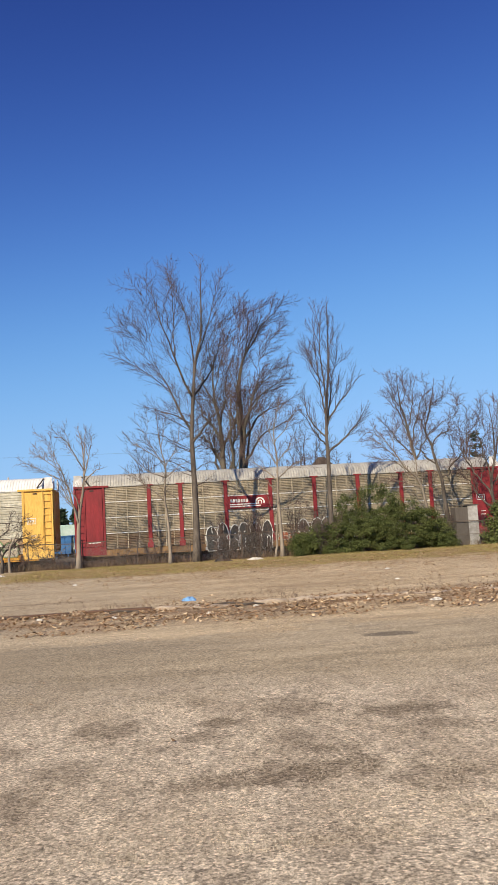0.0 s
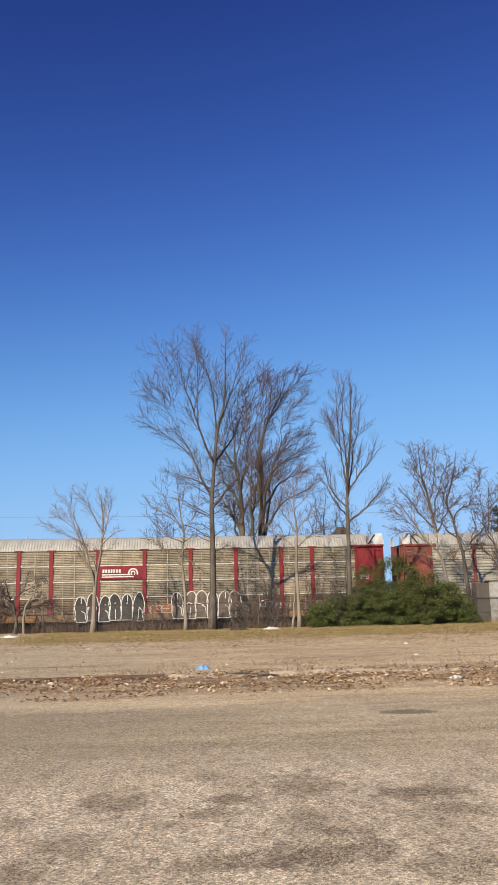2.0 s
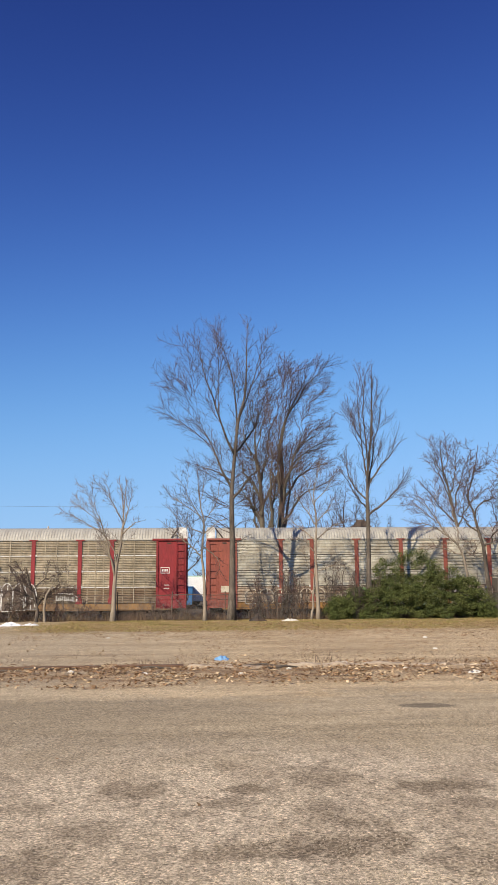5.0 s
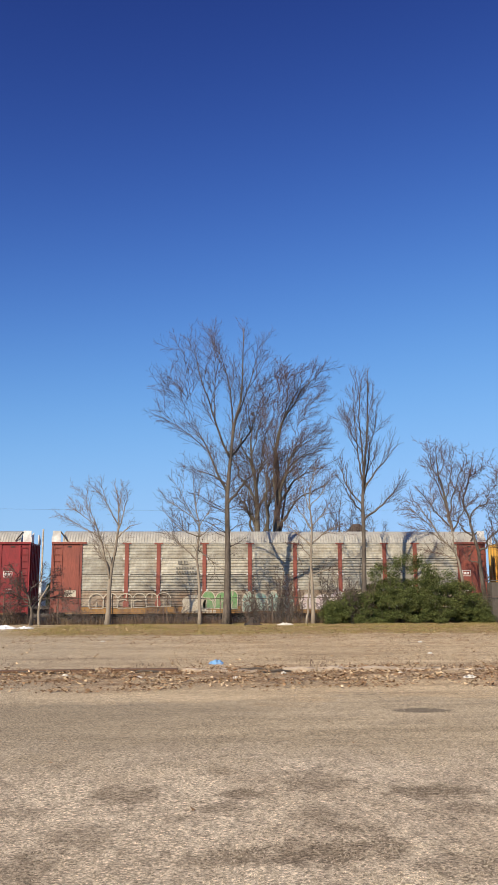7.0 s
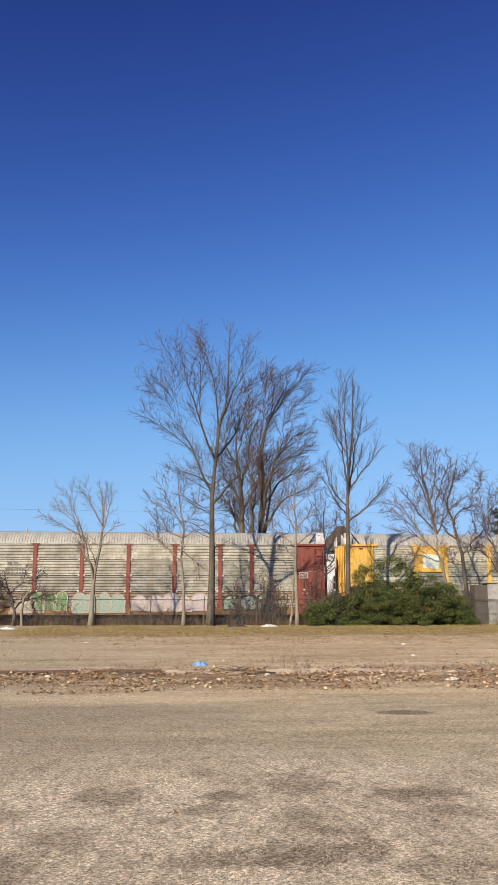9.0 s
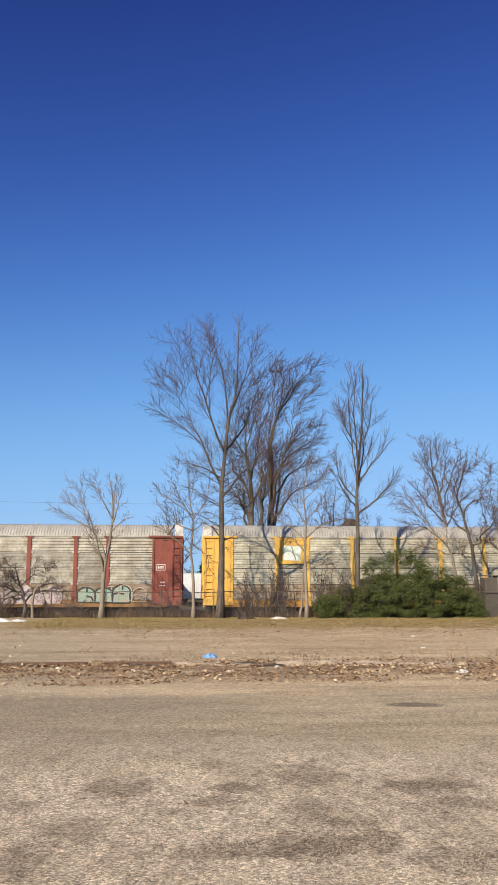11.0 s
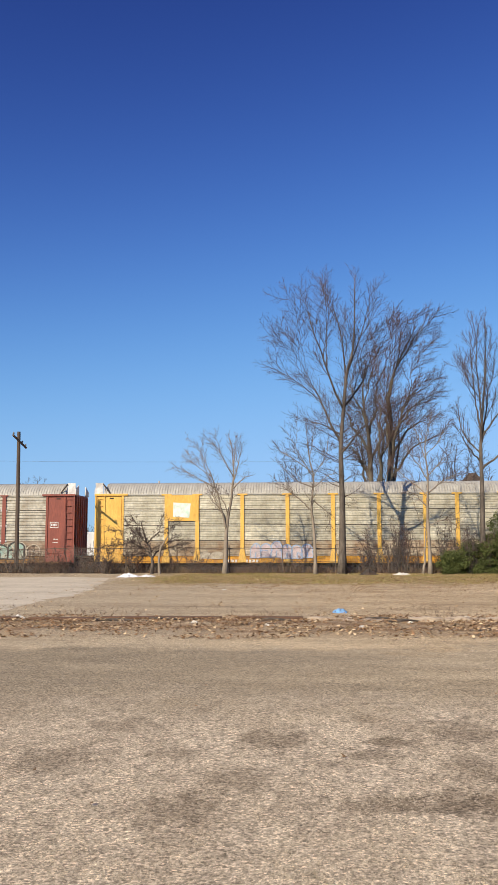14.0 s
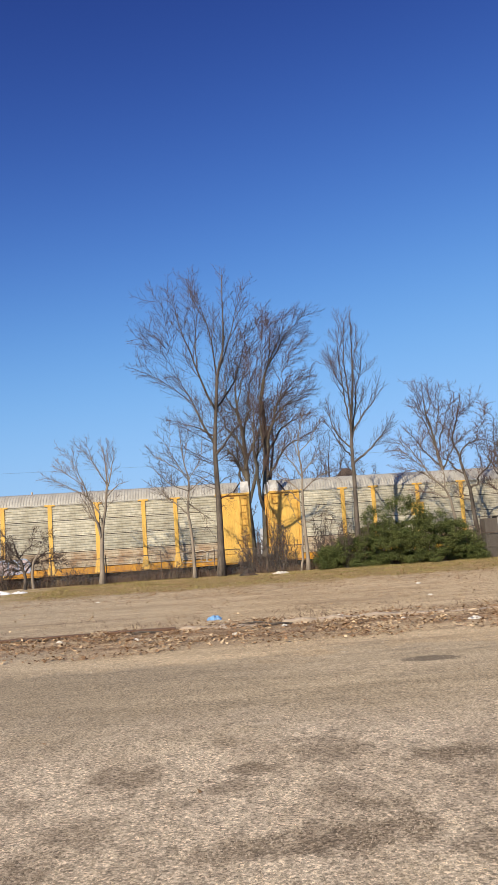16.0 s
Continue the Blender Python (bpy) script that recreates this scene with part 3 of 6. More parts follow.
def end_section(car, paint_mat, side):
    """The painted end bay of a side: frame, sliding door, ladder. side 0 is the low-x end."""
    flip = (lambda a, b: (a, b)) if side == 0 else (lambda a, b: (LEN - b, LEN - a))

    def slab(name, a, b, y0, y1, z0, z1, bev=0.012, mat=paint_mat, parent=car, label=""):
        x0, x1 = flip(a, b)
        return part(name, Shape().box(x0, x1, y0, y1, z0, z1, bev), mat, parent, label)

    frame_ = slab("end_panel", 0.0, END, 0.03, 0.12, SILL1 - 0.02, EAVE)
    slab("corner_post", 0.0, 0.09, -0.03, 0.14, SILL0, EAVE, parent=frame_)
    slab("door_post", END - 0.13, END, -0.04, 0.11, SILL0 + 0.1, EAVE, parent=frame_)
    slab("header", -0.02, END + 0.25, -0.09, 0.1, EAVE - 0.06, EAVE + 0.07, parent=frame_)
    door = slab("side_door", 0.62, END - 0.16, -0.012, 0.03, SILL1 + 0.18, EAVE - 0.16, 0.02)
    slab("door_edge", 0.60, 0.66, -0.05, 0.02, SILL1 + 0.1, EAVE - 0.1, parent=door)
    slab("latch", 0.95, 1.2, -0.03, 0.0, EAVE - 0.26, EAVE - 0.18, 0.0, STEEL_DARK, door)
    slab("lower_plate", 0.05, END - 0.1, -0.042, 0.04, SILL0 + 0.1, SILL1 + 0.12, 0.01, parent=frame_)
    for a in (0.12, 0.55):
        slab("ladder_rail", a, a + 0.03, -0.05, -0.025, SILL1 + 0.1, EAVE - 0.3, 0.0, parent=frame_)
    for k in range(9):
        z = SILL1 + 0.25 + k * 0.42
        slab("rung", 0.12, 0.585, -0.055, -0.03, z, z + 0.03, 0.0, paint_mat, frame_)
    return frame_


def car_end(car, paint_mat, side):
    """The end doors, the gable plates above them and the coupler."""
    x = 0.0 if side == 0 else LEN
    o = -1 if side == 0 else 1
    e = part("end_door", Shape().box(min(x, x - o * 0.08), max(x, x - o * 0.08), 0.12, WIDE - 0.12, SILL1, EAVE + 0.05, 0.01), paint_mat, car)
    for k in range(6):
        y = 0.3 + k * (WIDE - 0.6) / 5
        part("door_rib", Shape().box(min(x, x + o * 0.06), max(x, x + o * 0.06), y - 0.06, y + 0.06, SILL1 + 0.1, EAVE - 0.05), paint_mat, e)
    for y0, y1 in ((0.02, 0.75), (WIDE - 0.75, WIDE - 0.02)):
        g = Shape()
        ztop = roof_z(0.75) - 0.02
        pts = [(y0, EAVE + 0.05), (y1, EAVE + 0.05), (y1, ztop if y0 < 1 else EAVE + 0.35), (y0, EAVE + 0.35 if y0 < 1 else ztop)]
        for a in (x - o * 0.02, x + o * 0.05):
            g.v += [(a, y, z) for y, z in pts]
        g.f = [(0, 1, 2, 3), (7, 6, 5, 4)] + [(i, i + 4, (i + 1) % 4 + 4, (i + 1) % 4) for i in range(4)]
        part("gable_plate", g, END_WHITE, car, "dirty white gable plate")
    # bulkhead under the roof's end
    cap = Shape()
    ring = [(0.02, EAVE)] + [(y, roof_z(y) - 0.02) for y in (0.05, 0.12, 0.25, 0.45, 0.8, 1.2, 1.6, 2.0, 2.4, 2.75, 2.95, 3.08, 3.15)] + [(WIDE - 0.02, EAVE)]
    m = len(ring)
    for a in (x - o * 0.68, x - o * 0.65):
        cap.v += [(a, y, z) for y, z in ring]
    cap.f = [tuple(range(m)), tuple(range(2 * m - 1, m - 1, -1))] + [(i, (i + 1) % m, (i + 1) % m + m, i + m) for i in range(m)]
    part("bulkhead", cap, END_WHITE, car, "dirty white roof bulkhead")
    # flank plate closing the corner under the roof, and its dark brace
    xa, xb = (0.0, 0.5) if side == 0 else (LEN - 0.5, LEN)
    part("flank_plate", Shape().box(xa, xb, 0.06, 0.1, EAVE + 0.07, CROWN - 0.06, 0.01), END_WHITE, car, "dirty white corner plate")
    part("brace", Shape().tube([(x - o * 0.95, 0.0, EAVE + 0.12), (x - o * 0.5, 0.04, CROWN - 0.12)], 0.045, 6), STEEL_DARK, car)
    part("coupler", Shape().box(min(x, x + o * 0.62), max(x, x + o * 0.62), WIDE / 2 - 0.12, WIDE / 2 + 0.12, 0.72, 1.0, 0.03), STEEL_DARK, car)
    part("hand_rail", Shape().tube([(x + o * 0.08, 0.15, 0.9), (x + o * 0.14, 0.15, 1.5), (x + o * 0.08, 0.15, 2.1)], 0.015, 5), STEEL_DARK, car)


def truck_frame_mesh():
    s = Shape()
    for y in (TRUCK_HALF, -TRUCK_HALF):
        s.prism([(-1.2, 0.36), (-1.05, 0.28), (-0.55, 0.22), (0.55, 0.22), (1.05, 0.28), (1.2, 0.36), (1.15, 0.58), (0.6, 0.68), (-0.6, 0.68), (-1.15, 0.58)], y - 0.08, y + 0.08)
    s.box(-0.25, 0.25, -1.0, 1.0, 0.4, 0.65, 0.03)
    return s.mesh("side_frame", STEEL_DARK)


TRUCK_HALF = 0.98


def wheel_mesh():
    s = Shape()
    n = 20
    for y in (0.72, -0.72):
        o = 1 if y > 0 else -1
        prof = [(0.08, 0.06), (0.30, 0.02), (0.34, 0.07), (0.42, 0.065), (0.425, -0.03), (0.455, -0.06), (0.34, -0.06), (0.30, -0.01), (0.08, -0.06)]
        k, m = len(s.v), len(prof)
        for i in range(n):
            a = 2 * math.pi * i / n
            s.v += [(r * math.cos(a), y + o * b, r * math.sin(a)) for r, b in prof]
        for i in range(n):
            for j in range(m - 1):
                s.f.append((k + i * m + j, k + ((i + 1) % n) * m + j, k + ((i + 1) % n) * m + j + 1, k + i * m + j + 1))
    s.tube([(0, -1.05, 0), (0, 1.05, 0)], 0.085, 8)
    return s.mesh("wheelset", STEEL_DARK)


WHEELS = []
CARS = []


def autorack(livery, label, roof_mat, number_seed):
    c = LIVERY[livery]
    car = thing("autorack_wagon", label, "rail wagon", "wagons of the passing train")
    P = c["paint"]
    # floor, centre sill, side sills
    part("deck", Shape().box(0.1, LEN - 0.1, 0.12, WIDE - 0.12, 0.86, 1.02), STEEL_DARK, car)
    part("centre_sill", Shape().box(0.2, LEN - 0.2, WIDE / 2 - 0.3, WIDE / 2 + 0.3, 0.45, 0.88), STEEL_DARK, car)
    for y0, y1 in ((-0.03, 0.14), (WIDE - 0.14, WIDE + 0.03)):
        sill = part("side_sill", Shape().box(END * 0.5, LEN - END * 0.5, y0, y1, SILL0, SILL1 - 0.03, 0.015), c["sill"], car)
    # sheets between the posts, four rows in each bay
    edges = POSTS
    for i in range(len(edges) - 1):
        w = round(edges[i + 1] - edges[i], 3)
        mesh = shared((livery, w), lambda: ribbed(w, ROWS_Z[1] - ROWS_Z[0] - 0.045, c["ribs"], c["depth"], c["slot"]).mesh("side_sheet", c["sheet"]))
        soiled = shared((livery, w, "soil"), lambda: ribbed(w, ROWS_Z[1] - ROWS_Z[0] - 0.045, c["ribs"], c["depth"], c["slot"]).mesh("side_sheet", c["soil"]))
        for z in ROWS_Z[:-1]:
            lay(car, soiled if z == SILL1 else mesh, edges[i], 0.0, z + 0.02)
    bay_rail = shared(("rail", livery), lambda: Shape().box(END, LEN - END, -0.012 if livery == "red" else 0.02, 0.05, -0.025, 0.02, 0.005).mesh("level_rail", END_WHITE if livery == "red" else STEEL_DARK))
    for z in ROWS_Z[1:-1]:
        lay(car, bay_rail, 0, 0, z)
    part("eave_rail", Shape().box(0.0, LEN, -0.045, 0.1, EAVE - 0.035, EAVE + 0.05, 0.01), END_WHITE if roof_mat is ROOF_WHITE else ROOF_GREY, car)
    far = Shape().sheet([END, LEN - END], [SILL1 + k * 0.101 for k in range(41)], lambda x, z: (x, WIDE - 0.05 * (int(z * 9.9) % 2), z))
    part("far_side", far, c["sheet"], car)
    part("far_end_panel", Shape().box(0, END, WIDE - 0.1, WIDE, SILL1, EAVE), P, car)
    part("far_end_panel", Shape().box(LEN - END, LEN, WIDE - 0.1, WIDE, SILL1, EAVE), P, car)
    if livery == "red":
        stiff = shared("stiffener", lambda: Shape().box(-0.03, 0.03, -0.02, 0.05, SILL1, EAVE - 0.03).mesh("stiffener", c["sheet"]))
        for i in range(len(POSTS) - 1):
            lay(car, stiff, (POSTS[i] + POSTS[i + 1]) / 2)
            for q in (0.25, 0.75):
                lay(car, stiff, POSTS[i] * (1 - q) + POSTS[i + 1] * q, 0.022)
    posts = shared(("post", livery), lambda: post_mesh(P, livery == "yellow"))
    tabs = shared("bracket", bracket_mesh)
    for x in POSTS[1:-1]:
        p = lay(car, posts, x)
        if livery != "yellow":
            for z in ROWS_Z[1:-1]:
                for dx in (-0.17, 0.17):
                    lay(p, tabs, dx, 0.0, z)
    # pressed roof: ribs across the wagon, in sections
    ys_ = [0.0, 0.015, 0.05, 0.12, 0.25, 0.45, 0.8, 1.2, 1.6, 2.0, 2.4, 2.75, 2.95, 3.08, 3.15, 3.185, 3.2]
    nsec = 9
    x0, x1 = 0.62, LEN - 0.62

    def section():
        w = (x1 - x0) / nsec
        xs_, lift = [], []
        ribs = 17
        for k in range(ribs):
            for a, h in ((0.0, 0.0), (0.18, 0.016), (0.5, 0.016), (0.68, 0.0)):
                xs_.append((k + a) * w / ribs)
                lift.append(h)
        xs_.append(w - 0.01)
        lift.append(0.0)
        s = Shape()
        table = dict(zip(xs_, lift))
        s.sheet(xs_, ys_, lambda x, y: (x, y - table[x] * (1 if y < 0.3 else -1 if y > WIDE - 0.3 else 0), roof_z(y) + table[x]))
        return s.mesh("roof_section", roof_mat)

    mesh = shared(("roof", roof_mat.name), section)
    for k in range(nsec):
        lay(car, mesh, x0 + k * (x1 - x0) / nsec)
    for side in (0, 1):
        end_section(car, P, side)
        car_end(car, P, side)
    # running gear
    for x in (3.9, LEN - 3.9):
        f = lay(car, shared("truck", truck_frame_mesh), x, WIDE / 2, 0.0, name="side_frame", label="cast steel truck side frames")
        for dx in (-0.88, 0.88):
            w = lay(car, shared("wheel", wheel_mesh), x + dx, WIDE / 2, 0.42, name="wheelset", label="worn steel wheelset")
            WHEELS.append((w, x + dx))
    # wagon number and stencils as plain bars
    part("number", bars(2.2, 0.17, 10, number_seed), WHITE_INK if livery != "oxide" else CREAM_INK, car).matrix_basis = pose(8.0 if livery != "yellow" else 8.3, -0.045, 0.76)
    CARS.append(car)
    return car


def spray(car, x, z, w, h, n, seed, outline, fill=None, thick=0.055, strokes=3):
    """A row of n sprayed shapes, each a part of the wagon; neighbours overlap a little."""
    r = random.Random(seed)
    for k in range(n):
        wk, hk = w / n, h * r.uniform(0.88, 1.08)
        g = part("graffiti_letter", letter(wk, hk, seed * 10 + k, thick, False, strokes), outline, car)
        g.matrix_basis = pose(x + k * wk, -0.065 - 0.003 * (k % 2), z + r.uniform(-0.06, 0.06))
        if fill:
            part("letter_fill", letter(wk, hk, seed * 10 + k, thick, True), fill, g).matrix_basis = pose(0, 0.006, 0)


def plate(car, name, x0, x1, z0, z1, mat, y=-0.075, label=""):
    return part(name, Shape().box(x0, x1, y, 0.02, z0, z1, 0.006), mat, car, label)


def stencils(car, side, seed, dark=False):
    """A white-framed data box and lines of unreadable stencil on the end door."""
    x = 0.75 if side == 0 else LEN - END + 0.28
    s = Shape()
    for a, b, c, d in ((0, 0.55, 0, 0.035), (0, 0.55, 0.34, 0.375), (0, 0.035, 0.04, 0.335), (0.515, 0.55, 0.04, 0.335)):
        s.box(a, b, -0.005, 0, c, d)
    k = part("data_box", s, WHITE_INK, car)
    k.matrix_basis = pose(x, -0.018, 2.95)
    part("stencil", bars(0.38, 0.15, 4, seed), WHITE_INK, k).matrix_basis = pose(0.085, 0, 0.11)
    part("stencil", bars(0.3, 0.06, 5, seed + 1), WHITE_INK, car).matrix_basis = pose(x + 0.25, -0.018, 2.2)
    part("stencil", bars(0.35, 0.05, 6, seed + 2), WHITE_INK, car).matrix_basis = pose(x + 0.2, -0.018, 2.0)


first = autorack("yellow", "yellow autorack wagon with a white roof and sprayed lower panels", ROOF_WHITE, 11)
spray(first, LEN - END - 3.9, 1.02, 3.6, 1.0, 4, 5, GREEN_INK, CREAM_INK)
stencils(first, 1, 20)

second = autorack("red", "crimson-posted autorack wagon with beige sheets and white-outlined graffiti", ROOF_GREY, 12)
b0 = POSTS[3]
plate(second, "name_board", b0 + 0.1, b0 + BAY_C - 0.1, 3.22, 4.02, LIVERY["red"]["paint"], label="crimson board with plain white bars and an arc")
tagged(part("board_marking", bars(1.15, 0.2, 7, 3), WHITE_INK, second), kind="stuff").matrix_basis = pose(b0 + 0.28, -0.078, 3.62)
for z, w_ in ((3.46, 1.75), (3.33, 1.95)):
    part("board_stripe", Shape().box(0, w_, -0.006, 0, 0, 0.07), WHITE_INK, second).matrix_basis = pose(b0 + 0.24, -0.078, z)
arc = Shape()
for r0, r1, a0, a1 in ((0.22, 0.31, -20, 190), (0.08, 0.15, -60, 240)):
    for k in range(12):
        a, b = radians(a0 + (a1 - a0) * k / 12), radians(a0 + (a1 - a0) * (k + 1) / 12)
        arc.quad((r0 * math.cos(a), 0, r0 * math.sin(a)), (r1 * math.cos(a), 0, r1 * math.sin(a)), (r1 * math.cos(b), 0, r1 * math.sin(b)), (r0 * math.cos(b), 0, r0 * math.sin(b)))
part("board_emblem", arc, WHITE_INK, second).matrix_basis = pose(b0 + 2.15, -0.08, 3.58)
spray(second, POSTS[3] - 1.3, 0.72, 4.1, 1.72, 6, 31, WHITE_INK, DARK_INK, 0.05, 2)
spray(second, POSTS[5] - 1.15, 0.75, 4.3, 1.6, 6, 33, WHITE_INK, SMOKE_INK)
spray(second, POSTS[6] + 1.5, 1.35, 1.25, 0.4, 5, 34, WHITE_INK, None, 0.05)
spray(second, POSTS[4] + 0.35, 1.1, 1.4, 0.5, 2, 35, CREAM_INK, ORANGE_INK)
stencils(second, 1, 40)
part("stencil", bars(0.75, 0.09, 9, 42), WHITE_INK, second).matrix_basis = pose(0.8, -0.018, 1.55)

third = autorack("oxide", "oxide-red autorack wagon with ribbed silver sheets and faded graffiti", ROOF_GREY, 13)
b0 = POSTS[2]
tagged(part("name_marking", bars(0.75, 0.22, 2, 6), FADED_INK, third), kind="stuff").matrix_basis = pose(b0 + 1.2, -0.02, 3.72)
tagged(part("name_marking", bars(1.15, 0.11, 7, 7), FADED_INK, third), kind="stuff").matrix_basis = pose(b0 + 1.1, -0.02, 3.42)
tagged(part("name_marking", bars(1.3, 0.14, 8, 8), FADED_INK, third), kind="stuff").matrix_basis = pose(b0 + 1.1, -0.02, 3.16)
spray(third, POSTS[0] + 0.5, 1.05, 2.6, 0.95, 3, 51, CREAM_INK, None, 0.06)
spray(third, POSTS[1] + 0.5, 1.15, 2.2, 0.8, 3, 52, CREAM_INK, None, 0.05)
spray(third, POSTS[3] - 1.3, 0.85, 1.4, 0.9, 1, 56, CREAM_INK, CREAM_INK)
spray(third, POSTS[3] - 0.05, 0.98, 2.1, 1.05, 3, 53, CREAM_INK, GREEN_INK, 0.06)
spray(third, POSTS[4] - 0.5, 0.85, 3.2, 1.15, 4, 54, CREAM_INK, TEAL_INK, 0.07)
spray(third, POSTS[5] + 0.3, 0.9, 4.6, 1.05, 5, 55, CREAM_INK, LILAC_INK, 0.06)
spray(third, POSTS[7] + 0.2, 1.0, 3.2, 1.0, 3, 57, DARK_INK, TEAL_INK, 0.1)
spray(third, POSTS[8] - 0.2, 1.05, 2.6, 0.95, 3, 58, CREAM_INK)
stencils(third, 1, 60)
plate(third, "patch", 0.85, 1.55, 1.75, 2.15, CREAM_INK, -0.02, "cream paint patch")

fourth = autorack("yellow", "yellow autorack wagon with grey ribbed sheets and a faded white sign", ROOF_GREY, 14)
b0, b1 = POSTS[1], POSTS[2]
plate(fourth, "name_board", b0 - 0.08, b1 + 0.08, 3.35, 4.98, LIVERY["yellow"]["paint"], label="yellow sign board")
SIGN_WHITE = material("sign_white", (0.83, 0.85, 0.80), 0.5, second=(0.45, 0.68, 0.52), grain=5, blotch=1.6, bump=0)
sg = Shape()
sg.v = [(b0 + 0.42, -0.08, 3.62), (b1 - 0.5, -0.08, 3.55), (b1 - 0.42, -0.08, 4.45), (b0 + 0.45, -0.08, 4.52)]
sg.f = [(0, 1, 2, 3)]
part("sign_patch", sg, SIGN_WHITE, fourth, "bleached white and green sign patch")
spray(fourth, POSTS[3] + 0.5, 1.02, 3.9, 0.95, 6, 71, BLUE_INK, LILAC_INK, 0.06)
spray(fourth, POSTS[2] + 0.2, 1.0, 1.4, 0.4, 2, 72, CREAM_INK, CREAM_INK)
spray(fourth, POSTS[8] + 0.3, 1.0, 2.2, 0.7, 3, 73, CREAM_INK)

fifth = autorack("yellow", "yellow autorack wagon with dirty grey sheets and a stained roof", ROOF_GREY, 15)
plate(fifth, "placard", POSTS[3] - 0.5, POSTS[3] + 0.35, 3.05, 3.85, LIVERY["yellow"]["paint"], -0.02, "small yellow placard")


def train_x(t):
    """Where the second wagon's low-x end stands at t seconds."""
    return -5.41 - 4.483 * t - 0.0144 * t * t


def motions():
    for k, car in enumerate(CARS):
        walk(car, [(t * 0.5, pose(train_x(t * 0.5) + (k - 1) * (LEN + GAP), TRACK_Y - WIDE / 2, RAIL_Z)) for t in range(33)])
    for w, x in WHEELS:
        y, z = WIDE / 2, 0.42
        walk(w, [(t * 0.1, pose(x, y, z) @ Matrix.Rotation(train_x(t * 0.1) / 0.42, 4, "Y")) for t in range(161)])


# ---- bare trees ----
def bend(pts, n):
    """A smooth line of n points through a quadratic guided by three points."""
    a, b, c = (np.array(p, float) for p in pts)
    t = np.linspace(0, 1, n)[:, None]
    return (1 - t) ** 2 * a + 2 * t * (1 - t) * b + t ** 2 * c


def twist(line, amount, r):
    """Kinks a line by a running random offset; its start stays."""
    off = np.cumsum(np.array([[r.gauss(0, 1), r.gauss(0, 1), r.gauss(0, 0.6)] for _ in line]), axis=0)
    off -= off[0]
    ramp_ = np.linspace(0, 1, len(line))[:, None]
    return line + amount * (off - ramp_ * off[-1] * 0.7)


def sprout(shape, line, radius, level, r, length, every, lift, kink, thin):
    """Side shoots along a line: each leaves at a slant, bends upward, and bears shoots of its own."""
    seg = np.linalg.norm(np.diff(line, axis=0), axis=1)
    total = seg.sum()
    run = np.concatenate([[0], np.cumsum(seg)])
    s = total * (0.22 if level == 1 else 0.15)
    side = r.uniform(0, 6.28)
    while s < total:
        i = min(int(np.searchsorted(run, s)), len(line) - 1)
        p, q = line[i - 1], line[i]
        d = (q - p) / (np.linalg.norm(q - p) + 1e-9)
        at = p + (q - p) * ((s - run[i - 1]) / (seg[i - 1] + 1e-9))
        side += 2.4 + r.uniform(-0.5, 0.5)
        u = np.cross(d, (0.3, 0.2, 1.0))
        u /= np.linalg.norm(u) + 1e-9
        w = np.cross(d, u)
        out = u * math.cos(side) + w * math.sin(side)
        a = radians(r.uniform(24, 52))
        way = d * math.cos(a) + out * math.sin(a)
        k = length * r.uniform(0.45, 1.15) * (1.15 - 0.65 * s / total)
        n = 5 if level == 1 else 4 if level == 2 else 3
        pts = [at]
        for _ in range(n - 1):
            way = way + np.array((r.gauss(0, kink), r.gauss(0, kink), r.gauss(0, kink) + lift))
            way = way / np.linalg.norm(way)
            pts.append(pts[-1] + way * k / (n - 1))
        pts = np.array(pts)
        rad = min(radius * 0.6, thin * (1.9, 1.05, 0.72)[level - 1]) * r.uniform(0.8, 1.15)
        shape.tube(pts, np.linspace(rad, rad * 0.3, n), 4 if level == 1 else 3, False)
        if level < 3:
            sprout(shape, pts, rad, level + 1, r, length * (0.48 if level == 1 else 0.5), every * (0.55 if level == 1 else 0.42), lift, kink, thin)
        s += every * r.uniform(0.6, 1.4)


